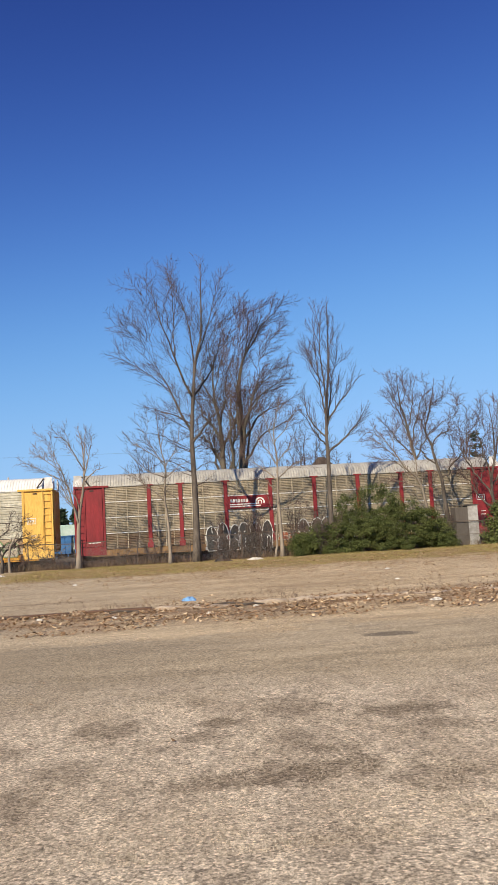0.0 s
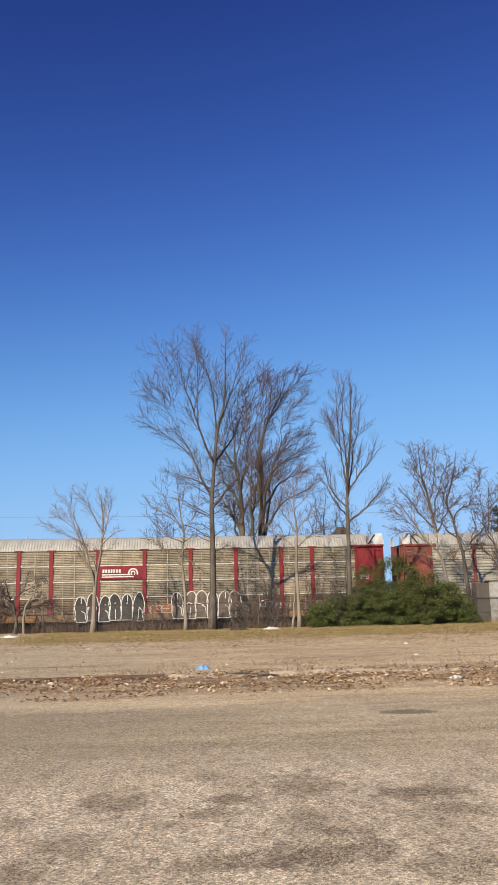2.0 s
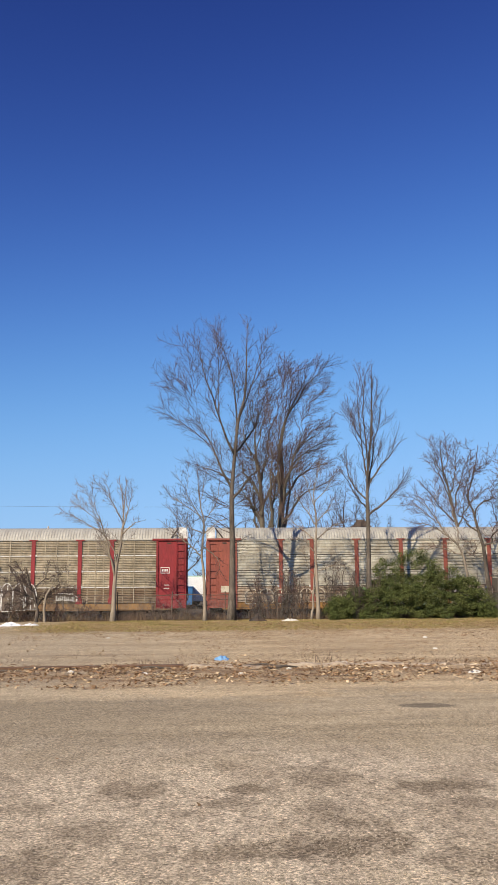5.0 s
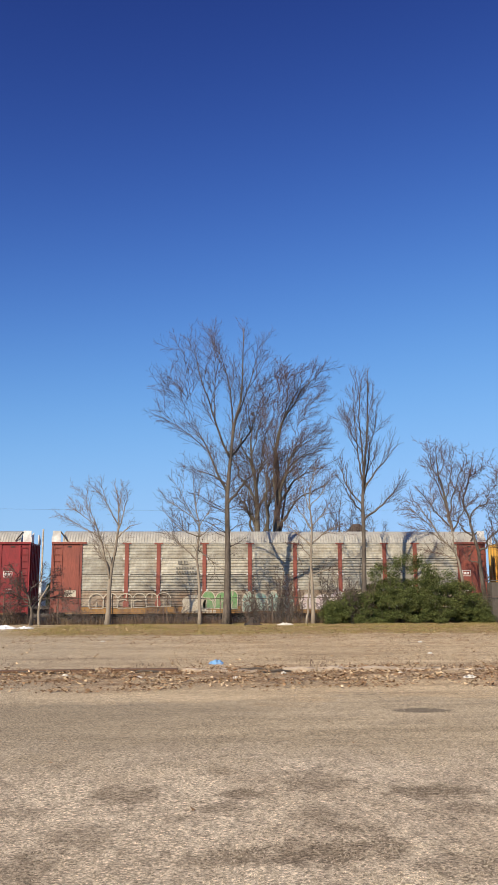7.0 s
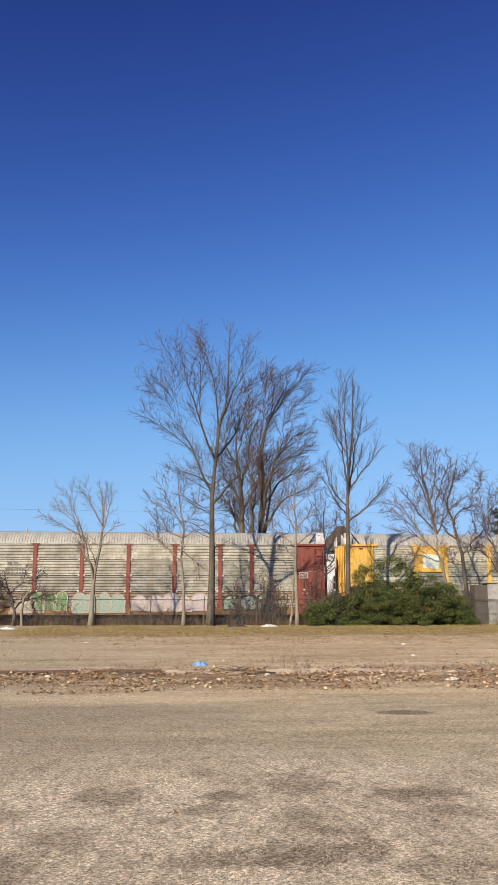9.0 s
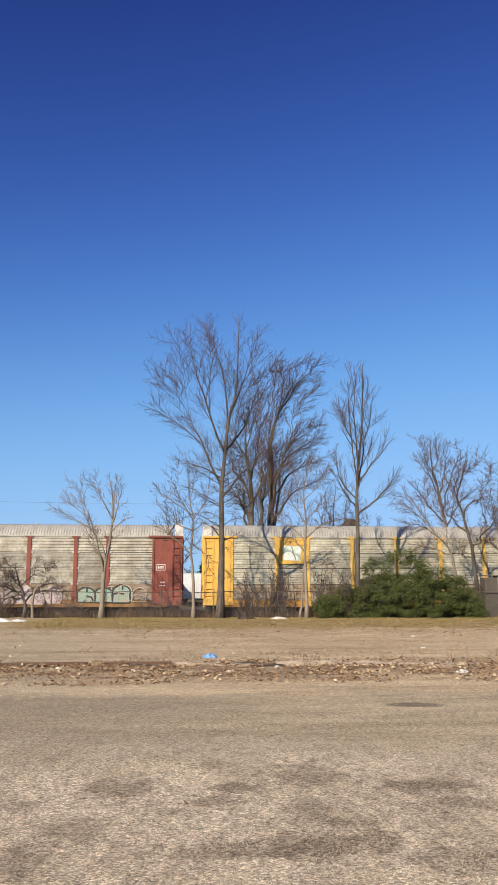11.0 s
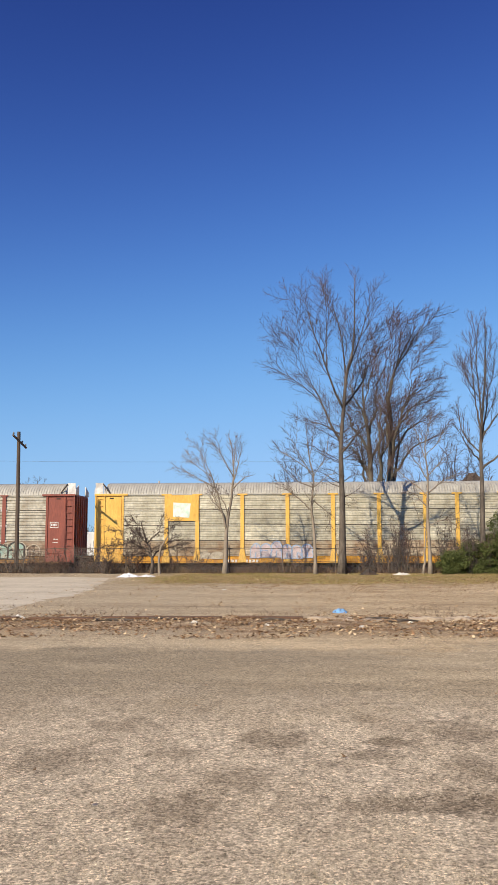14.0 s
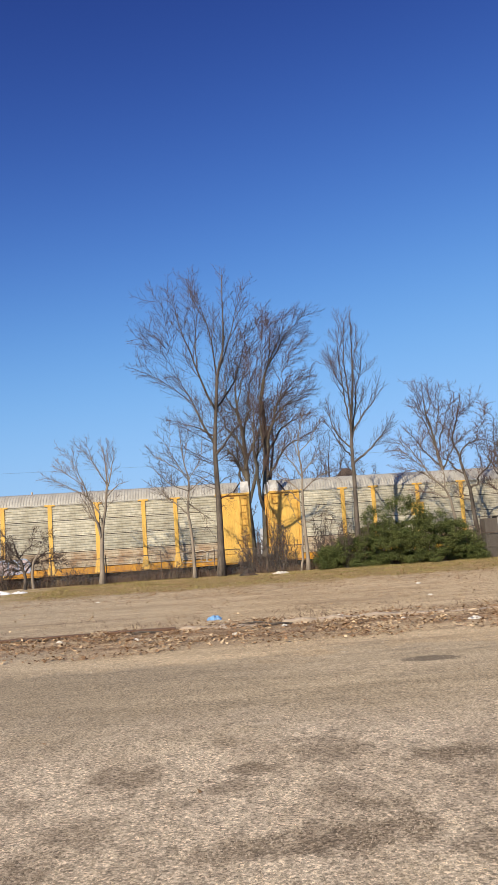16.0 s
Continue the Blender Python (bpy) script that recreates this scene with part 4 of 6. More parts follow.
def bare_tree(label, base, radius, top, limbs, seed, bark=BARK, twigs=TWIG, shoot=1.5, every=0.42, lift=0.05, kink=0.11, crook=0.05, thin=0.0065, group="bare trees by the fence", name="bare_tree", spread_y=0.8, bow=0.0, slim=0.0125, flare=(0.62, 0.36)):
    """top: (dx, z) of the leader's tip; limbs: (z where it leaves, dx of its tip, z of its tip)."""
    r = random.Random(seed)
    tree = thing(name, label, "tree", group, pose(base[0], base[1], base[2] - 0.12))
    wood, crown = Shape(), Shape()
    h = top[1]
    trunk = twist(bend([(0, 0, -0.25), (bow, 0, h * 0.45), (top[0], r.uniform(-0.5, 0.5), h)], 22), crook * 0.5, r)
    zs = trunk[:, 2]
    tr = radius * (1 - 0.97 * np.clip((zs + 0.2) / (h + 0.2), 0, 1) ** 0.8) + 0.004
    tr[0] *= 1.45
    tr[1] *= 1.12
    wood.tube(trunk, tr, 8)
    sprout(crown, trunk[9:], radius * 0.3, 1, r, shoot, every, lift, kink, thin)
    for z0, dx, z1 in limbs:
        i = int(np.argmin(abs(zs - z0)))
        p = trunk[i]
        dy = r.uniform(-1, 1) * spread_y * (0.6 + 0.3 * abs(dx - p[0]))
        end = np.array((dx + r.uniform(-0.1, 0.1), dy, z1))
        mid = np.array((p[0] + (end[0] - p[0]) * flare[0], dy * 0.6, p[2] + (z1 - p[2]) * flare[1]))
        line = twist(bend([p, mid, end], 13), crook, r)
        size = min(tr[i] * 0.62, slim * np.linalg.norm(end - p) + 0.01)
        wood.tube(line, np.linspace(size, 0.007, 13), 6)
        sprout(crown, line, size, 1, r, shoot * 0.9, every, lift, kink, thin)
        # one fork part of the way up each long limb
        if np.linalg.norm(end - p) > 3:
            q = line[5]
            e2 = end + np.array((r.uniform(-1.1, 1.1), r.uniform(-0.8, 0.8), r.uniform(-1.6, 0.2)))
            l2 = twist(bend([q, (q + e2) / 2 + np.array((0.2 * (e2 - q)[0], 0, -0.3)), e2], 10), crook, r)
            wood.tube(l2, np.linspace(size * 0.6, 0.006, 10), 5)
            sprout(crown, l2, size * 0.6, 1, r, shoot * 0.8, every, lift, kink, thin)
    part("trunk", wood, bark, tree, smooth=True)
    part("crown", crown, twigs, tree, "fine bare twigs")
    return tree


def smooth_line(pts, n):
    """n points on a smooth curve through pts."""
    P = np.array([tuple(p) for p in pts], float)
    P = np.vstack([2 * P[0] - P[1], P, 2 * P[-1] - P[-2]])
    out = []
    for u in np.linspace(0, len(P) - 3 - 1e-6, n):
        i, t = int(u), u - int(u)
        a, b, c, d = P[i:i + 4]
        out.append(0.5 * (2 * b + (c - a) * t + (2 * a - 5 * b + 4 * c - d) * t * t + (3 * b - 3 * c + d - a) * t ** 3))
    return np.array(out)


def twigs_on(shape, line, r, length, every, level, thin, sweep, kink, start, spread):
    """Straight slender shoots along a line, alternating round it, each bearing finer ones."""
    seg = np.linalg.norm(np.diff(line, axis=0), axis=1)
    run = np.concatenate([[0], np.cumsum(seg)])
    total, side = run[-1], r.uniform(0, 6.28)
    s = total * start
    while s < total:
        i = min(max(int(np.searchsorted(run, s)), 1), len(line) - 1)
        p, q = line[i - 1], line[i]
        d = (q - p) / (np.linalg.norm(q - p) + 1e-9)
        at = p + d * (s - run[i - 1])
        side += 2.4 + r.uniform(-0.6, 0.6)
        u = np.cross(d, (0.25, 0.9, 0.3))
        u /= np.linalg.norm(u) + 1e-9
        w = np.cross(d, u)
        a = radians(r.uniform(*spread))
        way = d * math.cos(a) + (u * math.cos(side) + w * 0.75 * math.sin(side)) * math.sin(a)
        k = length * r.uniform(0.35, 1.15) * (1.15 - 0.5 * s / total)
        n = (5, 3, 2)[level]
        pts = [at]
        for _ in range(n - 1):
            way = way + np.array((r.gauss(0, kink), r.gauss(0, kink), r.gauss(0, kink))) + sweep
            way = way / np.linalg.norm(way)
            pts.append(pts[-1] + way * k / (n - 1))
        pts = np.array(pts)
        rad = thin * (2.2, 1.3, 0.85)[level] * r.uniform(0.8, 1.2)
        shape.tube(pts, np.linspace(rad, rad * 0.35, n), 3, False)
        if level < 2:
            twigs_on(shape, pts, r, k * 0.55, every * (0.8, 1.0)[level], level + 1, thin, sweep, kink, 0.18, spread)
        s += every * r.uniform(0.6, 1.4)


def grown_tree(label, base, radius, trunk, limbs, seed, bark=BARK, twigs=TWIG, shoot=1.3, every=0.3, thin=0.0055, sweep=(0, 0, 0.05), kink=0.06, crook=0.03, slim=0.0095, depth=0.5, start=0.3, spread=(24, 52), group="bare trees by the fence"):
    """trunk: (dx, z) up the stem; limbs: (bearer, z where it leaves, dx and z halfway, dx and z of the tip), bearer 0 being the stem."""
    r = random.Random(seed)
    tree = thing("bare_tree", label, "tree", group, pose(base[0], base[1], base[2] - 0.12))
    wood, crown = Shape(), Shape()
    h = trunk[-1][1]
    stem = twist(smooth_line([(x, 0.12 * math.sin(z), z) for x, z in trunk], 30), crook * 0.3, r)
    size = radius * (1 - 0.96 * np.clip((stem[:, 2] + 0.2) / (h + 0.2), 0, 1) ** 0.85) + 0.006
    size[0] *= 1.5
    size[1] *= 1.15
    wood.tube(stem, size, 9)
    lines = [(stem, size)]
    sweep = np.array(sweep)
    for bearer, z0, xm, zm, x1, z1 in limbs:
        on, thick = lines[bearer]
        i = int(np.argmin(abs(on[:, 2] - z0)))
        p = on[i]
        reach = abs(x1 - p[0]) + abs(z1 - z0)
        dy = p[1] + r.choice((-1, 1)) * r.uniform(0.3, 1.0) * depth * reach * 0.5
        line = twist(smooth_line([p, (xm, p[1] + (dy - p[1]) * 0.6, zm), (x1, dy, z1)], 16), crook, r)
        s0 = min(thick[i] * 0.72, slim * reach + 0.012)
        sz = 0.006 + (s0 - 0.006) * (1 - np.linspace(0, 1, 16)) ** 0.9
        wood.tube(line, sz, 6)
        lines.append((line, sz))
    # forks along each long limb
    for line, sz in lines[1:]:
        span = np.linalg.norm(line[-1] - line[0])
        for q in range(min(4, int(span / 1.1))):
            i = 4 + 3 * q
            if i > 13 or span < 2:
                break
            d = line[min(i + 2, 15)] - line[i]
            d = d / np.linalg.norm(d)
            o = np.array((r.choice((-1, 1)) * r.uniform(0.35, 0.7), r.uniform(-0.6, 0.6), r.uniform(-0.1, 0.35)))
            ln = span * r.uniform(0.25, 0.42) * (1.15 - 0.5 * i / 15)
            w1 = (d + o * 0.8) / np.linalg.norm(d + o * 0.8)
            w2 = (d + o * 0.45 + sweep * 3) / np.linalg.norm(d + o * 0.45 + sweep * 3)
            fork = twist(smooth_line([line[i], line[i] + w1 * ln * 0.5, line[i] + w1 * ln * 0.5 + w2 * ln * 0.5], 8), crook * 0.7, r)
            fs = np.linspace(min(sz[i] * 0.7, 0.012 + 0.008 * ln), 0.006, 8)
            wood.tube(fork, fs, 5)
            lines.append((fork, fs))
    for k, (line, sz) in enumerate(lines):
        if k == 0:
            line = line[10:]
        twigs_on(crown, line, r, shoot, every * 0.8, 0, thin, sweep, kink, start if k else 0.05, spread)
    part("trunk", wood, bark, tree, smooth=True)
    part("crown", crown, twigs, tree, "fine bare twigs")
    return tree


MAPLE = [(0, 6.9, -1.1, 9.7, -1.9, 11.6), (1, 11.4, -2.2, 13.2, -2.6, 15.7), (1, 9.7, -2.6, 10.9, -4.3, 11.8), (1, 11.2, -2.9, 12.8, -4.0, 13.6), (2, 12.6, -2.9, 13.7, -3.5, 14.5),
         (0, 9.3, -0.9, 12.0, -1.9, 15.4), (6, 11.2, -0.75, 13.4, -0.8, 15.9), (0, 9.0, 1.4, 11.2, 2.6, 14.1), (8, 10.9, 1.6, 13.3, 3.8, 15.6), (0, 10.4, 0.2, 13.4, -0.6, 16.2),
         (0, 11.2, 1.3, 13.6, 1.9, 16.0), (0, 6.4, 1.2, 8.0, 2.4, 9.2), (0, 7.6, -1.2, 8.4, -2.6, 8.9)]
tall = grown_tree("tall bare maple with a rough grey-brown trunk and wide upswept limbs", (1.8, 46.5, 0.0), 0.215, [(0, -0.2), (0.02, 4), (0.02, 7), (0.2, 9.4), (0.45, 11.2), (0.85, 13), (1.0, 16.9)], MAPLE, 3, shoot=1.45, every=0.25, depth=0.7, slim=0.011)
lr = random.Random(61)
for k in range(22):
    low = Shape()
    z, o = lr.uniform(3.0, 9.4), lr.choice((-1, 1))
    l_ = lr.uniform(0.9, 2.6) * (0.55 if z < 4.6 else 1)
    ln = twist(smooth_line([(0.05, 0, z), (o * l_ * 0.55, lr.uniform(-0.5, 0.5), z + 0.3 * l_), (o * l_, lr.uniform(-0.8, 0.8), z + lr.uniform(0.1, 0.65) * l_)], 9), 0.03, lr)
    low.tube(ln, np.linspace(0.026, 0.006, 9), 4, False)
    twigs_on(low, ln, lr, 0.9, 0.17, 1, 0.0055, np.array((0, 0, 0.02)), 0.08, 0.2, (30, 60))
    part("side_branch", low, TWIG, tall)

grown_tree("small bare tree with a pale forked trunk and vase crown", (-4.66, 46.5, 0.03), 0.15, [(0, -0.2), (0.08, 2.3), (0.35, 4.1), (0.48, 5.4), (0.4, 6.6), (0.15, 7.7)],
           [(0, 2.2, -0.5, 4.6, -1.25, 6.6), (1, 4.6, -1.7, 5.4, -2.7, 5.8), (1, 6.2, -1.6, 7.0, -2.1, 7.5), (0, 5.2, -0.2, 6.6, -1.1, 7.6), (0, 4.9, 0.8, 6.1, 1.15, 7.3), (0, 4.6, 1.0, 5.15, 1.6, 5.4), (0, 2.9, -0.1, 3.9, -0.45, 4.6), (1, 5.4, -1.9, 6.2, -2.5, 6.6), (0, 6.0, 0.7, 6.9, 0.65, 7.7), (4, 6.6, -0.35, 7.2, -0.45, 7.9), (0, 2.6, -0.35, 3.6, -1.1, 5.0)],
           5, BARK_PALE, TWIG_PALE, shoot=0.85, every=0.17, thin=0.0046, kink=0.09, crook=0.025, slim=0.016, start=0.42)
grown_tree("slender bare sapling with drooping side branches", (0.33, 46.5, 0.0), 0.105, [(0, -0.2), (-0.05, 2.2), (-0.18, 3.6), (-0.1, 5.4), (-0.3, 6.4), (-0.45, 8.5)],
           [(0, 3.5, -1.2, 4.3, -2.5, 5.4), (0, 5.2, -0.8, 6.5, -1.6, 8.0), (0, 5.5, -1.5, 6.5, -2.3, 7.3), (0, 4.6, -1.2, 5.2, -2.2, 6.3), (0, 3.9, 0.6, 3.5, 0.9, 2.5), (0, 5.4, 0.6, 6.4, 0.9, 7.6), (0, 4.6, 0.7, 5.3, 1.3, 5.6), (0, 6.4, 0.1, 7.6, 0.3, 8.6), (2, 7.0, -0.9, 7.8, -0.9, 8.6)],
           8, BARK_PALE, TWIG, shoot=0.95, every=0.22, thin=0.005, kink=0.09, slim=0.012, start=0.3)
grown_tree("bare double-stemmed tree with pale lower trunks", (6.6, 46.5, 0.0), 0.115, [(0, -0.2), (-0.05, 3), (0.0, 5.2), (-0.1, 6.8), (0.1, 8.0), (0.35, 9.0)],
           [(0, 5.0, -0.8, 6.4, -1.5, 7.4), (0, 5.3, 0.7, 6.2, 1.6, 6.9), (0, 6.2, -0.5, 7.8, -0.7, 8.8), (0, 6.5, 0.8, 7.6, 1.3, 8.4), (0, 4.4, 1.1, 5.2, 2.0, 5.6), (0, 4.2, -1.0, 5.2, -1.9, 6.0), (0, 7.0, 0.4, 8.3, 0.9, 9.0), (0, 2.5, 0.9, 2.9, 1.7, 2.8), (0, 3.4, -0.7, 4.3, -1.4, 4.5)],
           9, BARK_PALE, TWIG_RED, shoot=1.0, every=0.2, thin=0.005, kink=0.1, slim=0.012)
bare_tree("thin pale stem leaning beside a double tree", (6.12, 46.45, 0.0), 0.075, (0.4, 4.6), [(2.4, -0.6, 4.2), (2.9, 0.6, 4.9)], 10, BARK_PALE, TWIG_RED, shoot=0.5, every=0.3, thin=0.006, bow=0.25)
grown_tree("tall narrow bare tree rising out of an evergreen thicket", (9.58, 47.0, 0.0), 0.175, [(0, -0.2), (0.05, 4), (0.08, 6.9), (0.25, 9.2), (0.42, 11.4), (0.55, 14.6)],
           [(0, 7.6, -0.3, 9.8, -0.55, 12.9), (0, 7.0, 0.65, 9.6, 0.7, 11.4), (2, 10.4, 0.75, 12.4, 1.15, 14.1), (0, 5.5, 1.7, 7.1, 2.7, 8.5), (0, 7.7, 1.3, 9.0, 2.5, 10.3), (0, 6.5, -0.75, 7.9, -1.05, 9.7), (0, 8.4, -0.15, 11.0, 0.05, 13.9), (1, 9.9, -0.75, 11.2, -0.9, 12.6), (2, 10.0, 1.1, 11.4, 1.4, 13.0), (0, 6.0, -0.6, 7.0, -1.4, 8.2)],
           12, BARK, TWIG, shoot=1.15, every=0.25, thin=0.005, sweep=(0, 0, 0.09), kink=0.05, slim=0.0105, depth=0.35, spread=(18, 40))
grown_tree("gnarled bare tree with dark twisting limbs", (17.05, 48.0, -0.1), 0.17, [(-0.1, -0.2), (-0.2, 2), (-0.4, 3.9), (-0.8, 5.9), (-1.1, 6.9), (-0.8, 8.3), (-0.5, 9.9)],
           [(0, 6.6, -1.6, 7.7, -1.8, 9.4), (0, 5.7, -0.1, 6.9, 0.4, 8.4), (2, 7.2, 0.6, 8.2, 0.6, 9.7), (0, 7.2, -1.3, 8.8, -1.0, 10.3), (0, 4.2, 0.5, 5.4, 1.3, 6.8), (0, 3.2, -0.8, 3.6, -1.2, 4.4), (5, 5.8, 1.4, 7.2, 1.3, 8.6), (0, 5.0, -1.4, 5.8, -2.3, 6.6), (0, 8.0, -0.1, 8.8, 0.2, 10.2)],
           14, BARK, TWIG_RED, shoot=0.8, every=0.17, thin=0.006, kink=0.2, crook=0.1, slim=0.017, start=0.25, spread=(30, 65))
grown_tree("leaning bare tree with arched twiggy branches", (15.9, 47.8, -0.1), 0.135, [(0.0, -0.2), (-0.35, 2.5), (-0.7, 3.9), (-1.6, 4.9), (-2.4, 6.2), (-3.2, 7.3)],
           [(0, 4.6, -2.4, 5.3, -3.6, 5.4), (0, 5.3, -2.8, 6.3, -3.9, 6.6), (0, 4.2, -1.0, 5.8, -1.4, 7.4), (0, 5.8, -2.0, 7.1, -2.1, 8.1), (0, 3.7, -1.6, 3.9, -2.8, 4.2), (0, 6.4, -3.1, 7.0, -3.9, 7.0), (3, 5.6, -0.6, 6.4, -0.3, 7.4)],
           15, BARK_PALE, TWIG_RED, shoot=0.95, every=0.18, thin=0.0055, kink=0.13, crook=0.05, slim=0.013)
grown_tree("bare tree with a crooked stem beside a grey shed", (19.5, 47.4, 0.0), 0.14, [(0, -0.2), (0.15, 1.6), (-0.1, 3.4), (0.2, 5.4), (0.2, 8.2)],
           [(0, 2.6, -1.0, 4.6, -1.7, 6.8), (0, 3.4, -0.6, 6.0, -0.7, 8.1), (0, 3.6, 0.8, 6.0, 0.9, 8.4), (0, 3.0, 1.3, 5.0, 1.9, 7.3), (0, 2.2, -1.1, 3.6, -1.9, 4.8)], 16, BARK, TWIG_RED, shoot=0.95, every=0.2, thin=0.006, kink=0.15, crook=0.08, slim=0.014)
FAR_GROUP = "bare trees behind the railway"
LICHEN = material("lichen_bark", (0.16, 0.14, 0.108), 0.95, grain=12, blotch=1.5, second=(0.085, 0.072, 0.055), bump=0.5, spec=0.1)
grown_tree("great bare tree with wind-swept limbs and olive-grey stem", (5.9, 62.0, -0.1), 0.42, [(0, -0.2), (0.1, 5), (0.35, 8), (0.3, 11), (0.3, 13), (1.2, 15.6), (2.4, 18.0)],
           [(0, 7.6, -0.25, 11.0, -0.1, 13.6), (1, 13.0, 0.5, 15.8, 1.9, 18.2), (0, 7.4, 1.1, 11.0, 2.1, 13.6), (3, 13.0, 2.3, 15.0, 3.7, 16.6), (0, 8.0, 1.9, 10.1, 3.9, 11.2), (0, 12.6, 0.9, 15.6, 1.2, 17.6), (0, 14.6, 2.3, 16.8, 3.6, 18.5), (3, 11.8, 2.8, 13.2, 4.2, 14.2), (0, 9.4, 1.6, 11.6, 3.4, 12.6), (1, 12.0, -0.7, 14.6, -0.5, 16.8), (0, 6.6, 1.6, 8.4, 3.6, 9.4), (2, 15.0, 0.5, 16.8, 0.9, 18.3), (3, 10.4, 2.2, 11.8, 4.0, 12.9), (0, 4.0, 1.0, 8.2, 1.1, 12.6), (0, 3.5, -0.5, 8.2, -0.6, 12.4)],
           21, LICHEN, TWIG_RED, shoot=1.6, every=0.235, thin=0.0068, sweep=(0.05, 0, 0.03), kink=0.06, crook=0.06, slim=0.0165, start=0.3, group=FAR_GROUP, spread=(20, 48))
grown_tree("great bare old tree with a dark leaning stem, behind the railway", (4.9, 62.6, -0.1), 0.36, [(-0.1, -0.2), (-0.1, 5), (-0.15, 8.5), (-0.45, 10.7), (-0.65, 13.2), (-0.3, 15.6)],
           [(0, 6.6, -1.2, 8.6, -2.0, 10.0), (0, 8.0, -1.4, 10.6, -1.9, 13.0), (0, 9.6, 0.3, 12.6, 0.8, 15.0), (0, 10.6, -1.3, 13.0, -1.2, 15.0), (0, 7.2, 0.6, 9.4, 1.4, 11.4), (1, 8.6, -2.2, 8.8, -3.2, 9.2), (0, 12.0, 0.1, 14.4, 0.6, 16.6), (0, 11.4, -1.4, 12.0, -2.2, 12.4), (0, 4.0, 0.55, 8.4, 0.3, 12.4), (0, 4.6, -0.9, 7.6, -0.9, 11.0), (0, 7.0, -1.0, 7.8, -2.4, 8.0)],
           22, LICHEN, TWIG, shoot=1.5, every=0.23, thin=0.0068, sweep=(0.02, 0, 0.04), kink=0.08, crook=0.09, slim=0.018, start=0.18, group=FAR_GROUP)
grown_tree("bare tree with reddish twigs, behind the railway", (19.1, 60.5, -0.1), 0.24, [(0.2, -0.2), (0.1, 5), (-0.2, 7.4), (-0.6, 9.4), (-0.9, 11), (-1.0, 12.9)],
           [(0, 8.0, -1.4, 10.2, -2.0, 11.8), (0, 8.6, 0.0, 10.6, 0.2, 12.4), (0, 7.2, 0.7, 9.6, 1.4, 11.2), (0, 9.4, -1.6, 11.4, -1.7, 12.7), (0, 6.4, -1.4, 8.0, -2.6, 9.4), (0, 6.0, 1.3, 8.0, 2.4, 9.2), (0, 10.4, -0.5, 11.8, -0.3, 13.0)],
           23, LICHEN, TWIG_RED, shoot=1.2, every=0.24, thin=0.0068, kink=0.12, crook=0.07, group=FAR_GROUP)
for k, (x, y, h) in enumerate(((11.2, 63, 9.6), (7.6, 58.6, 6.6), (9.4, 59.5, 7.0), (3.2, 59.2, 6.8), (-1.0, 66, 8.4), (13.6, 66, 9.0), (24.5, 64, 10.5), (-24, 72, 7.5))):
    bare_tree("low bare tree with hazy twigs, behind the railway", (x, y, -0.1), 0.15, (0.2, h),
              [(h * 0.4, -1.6, h * 0.85), (h * 0.45, -0.7, h), (h * 0.45, 0.8, h * 0.97), (h * 0.4, 1.7, h * 0.82), (h * 0.35, 2.0, h * 0.65), (h * 0.35, -1.9, h * 0.66)], 30 + k, BARK, TWIG, shoot=1.2, every=0.34, crook=0.08, thin=0.009, group=FAR_GROUP)


def bare_shrub(label, base, height, wide, stems, seed, twigs=TWIG, kink=0.25, shoot=0.5, every=0.18):
    r = random.Random(seed)
    bush = thing("bare_shrub", label, "shrub", "bare shrubs along the fence", pose(base[0], base[1], base[2] - 0.12))
    wood, crown = Shape(), Shape()
    for _ in range(stems):
        a, q = r.uniform(0, 6.28), r.uniform(0.2, 1)
        end = np.array((math.cos(a) * wide * q, math.sin(a) * wide * q * 0.6, height * r.uniform(0.35, 1.0)))
        st = np.array((r.uniform(-0.12, 0.12) * wide, r.uniform(-0.1, 0.1), -0.1))
        line = twist(bend([st, (end[0] * 0.55, end[1] * 0.5, end[2] * 0.5), end], 9), 0.05 * kink * 4, r)
        wood.tube(line, np.linspace(0.012 + 0.016 * height / 3, 0.006, 9), 5)
        sprout(crown, line, 0.02, 1, r, shoot, every, 0.02, kink, 0.007)
    tagged(part("woody_frame", wood, BARK, bush), kind="stuff")
    tagged(part("twig_mass", crown, twigs, bush), kind="stuff")
    return bush


crab = grown_tree("dense gnarled bare crab-apple tree beside the driveway", (-8.75, 46.2, 0), 0.115, [(0, -0.2), (0.05, 0.6), (-0.1, 1.3), (-0.4, 2.1), (-0.6, 2.9)],
                  [(0, 0.9, 0.5, 1.5, 1.1, 2.2), (0, 1.1, -0.9, 1.7, -1.9, 1.9), (0, 1.3, -1.0, 2.2, -1.7, 2.9), (1, 1.6, 1.3, 1.9, 2.2, 1.7), (0, 1.7, 0.2, 2.5, 0.4, 3.2), (2, 1.7, -2.0, 1.6, -2.8, 1.3), (1, 1.9, 0.9, 2.7, 1.3, 3.0), (0, 1.5, -0.5, 2.6, -1.1, 3.2), (0, 1.0, -0.8, 1.1, -1.8, 1.0), (1, 1.4, 1.2, 1.3, 2.0, 1.0), (3, 2.3, -1.9, 2.4, -2.5, 2.4)],
                  41, BARK, TWIG, shoot=0.62, every=0.105, thin=0.0062, sweep=(0, 0, 0.0), kink=0.25, crook=0.06, slim=0.03, depth=1.2, start=0.15, spread=(30, 70))
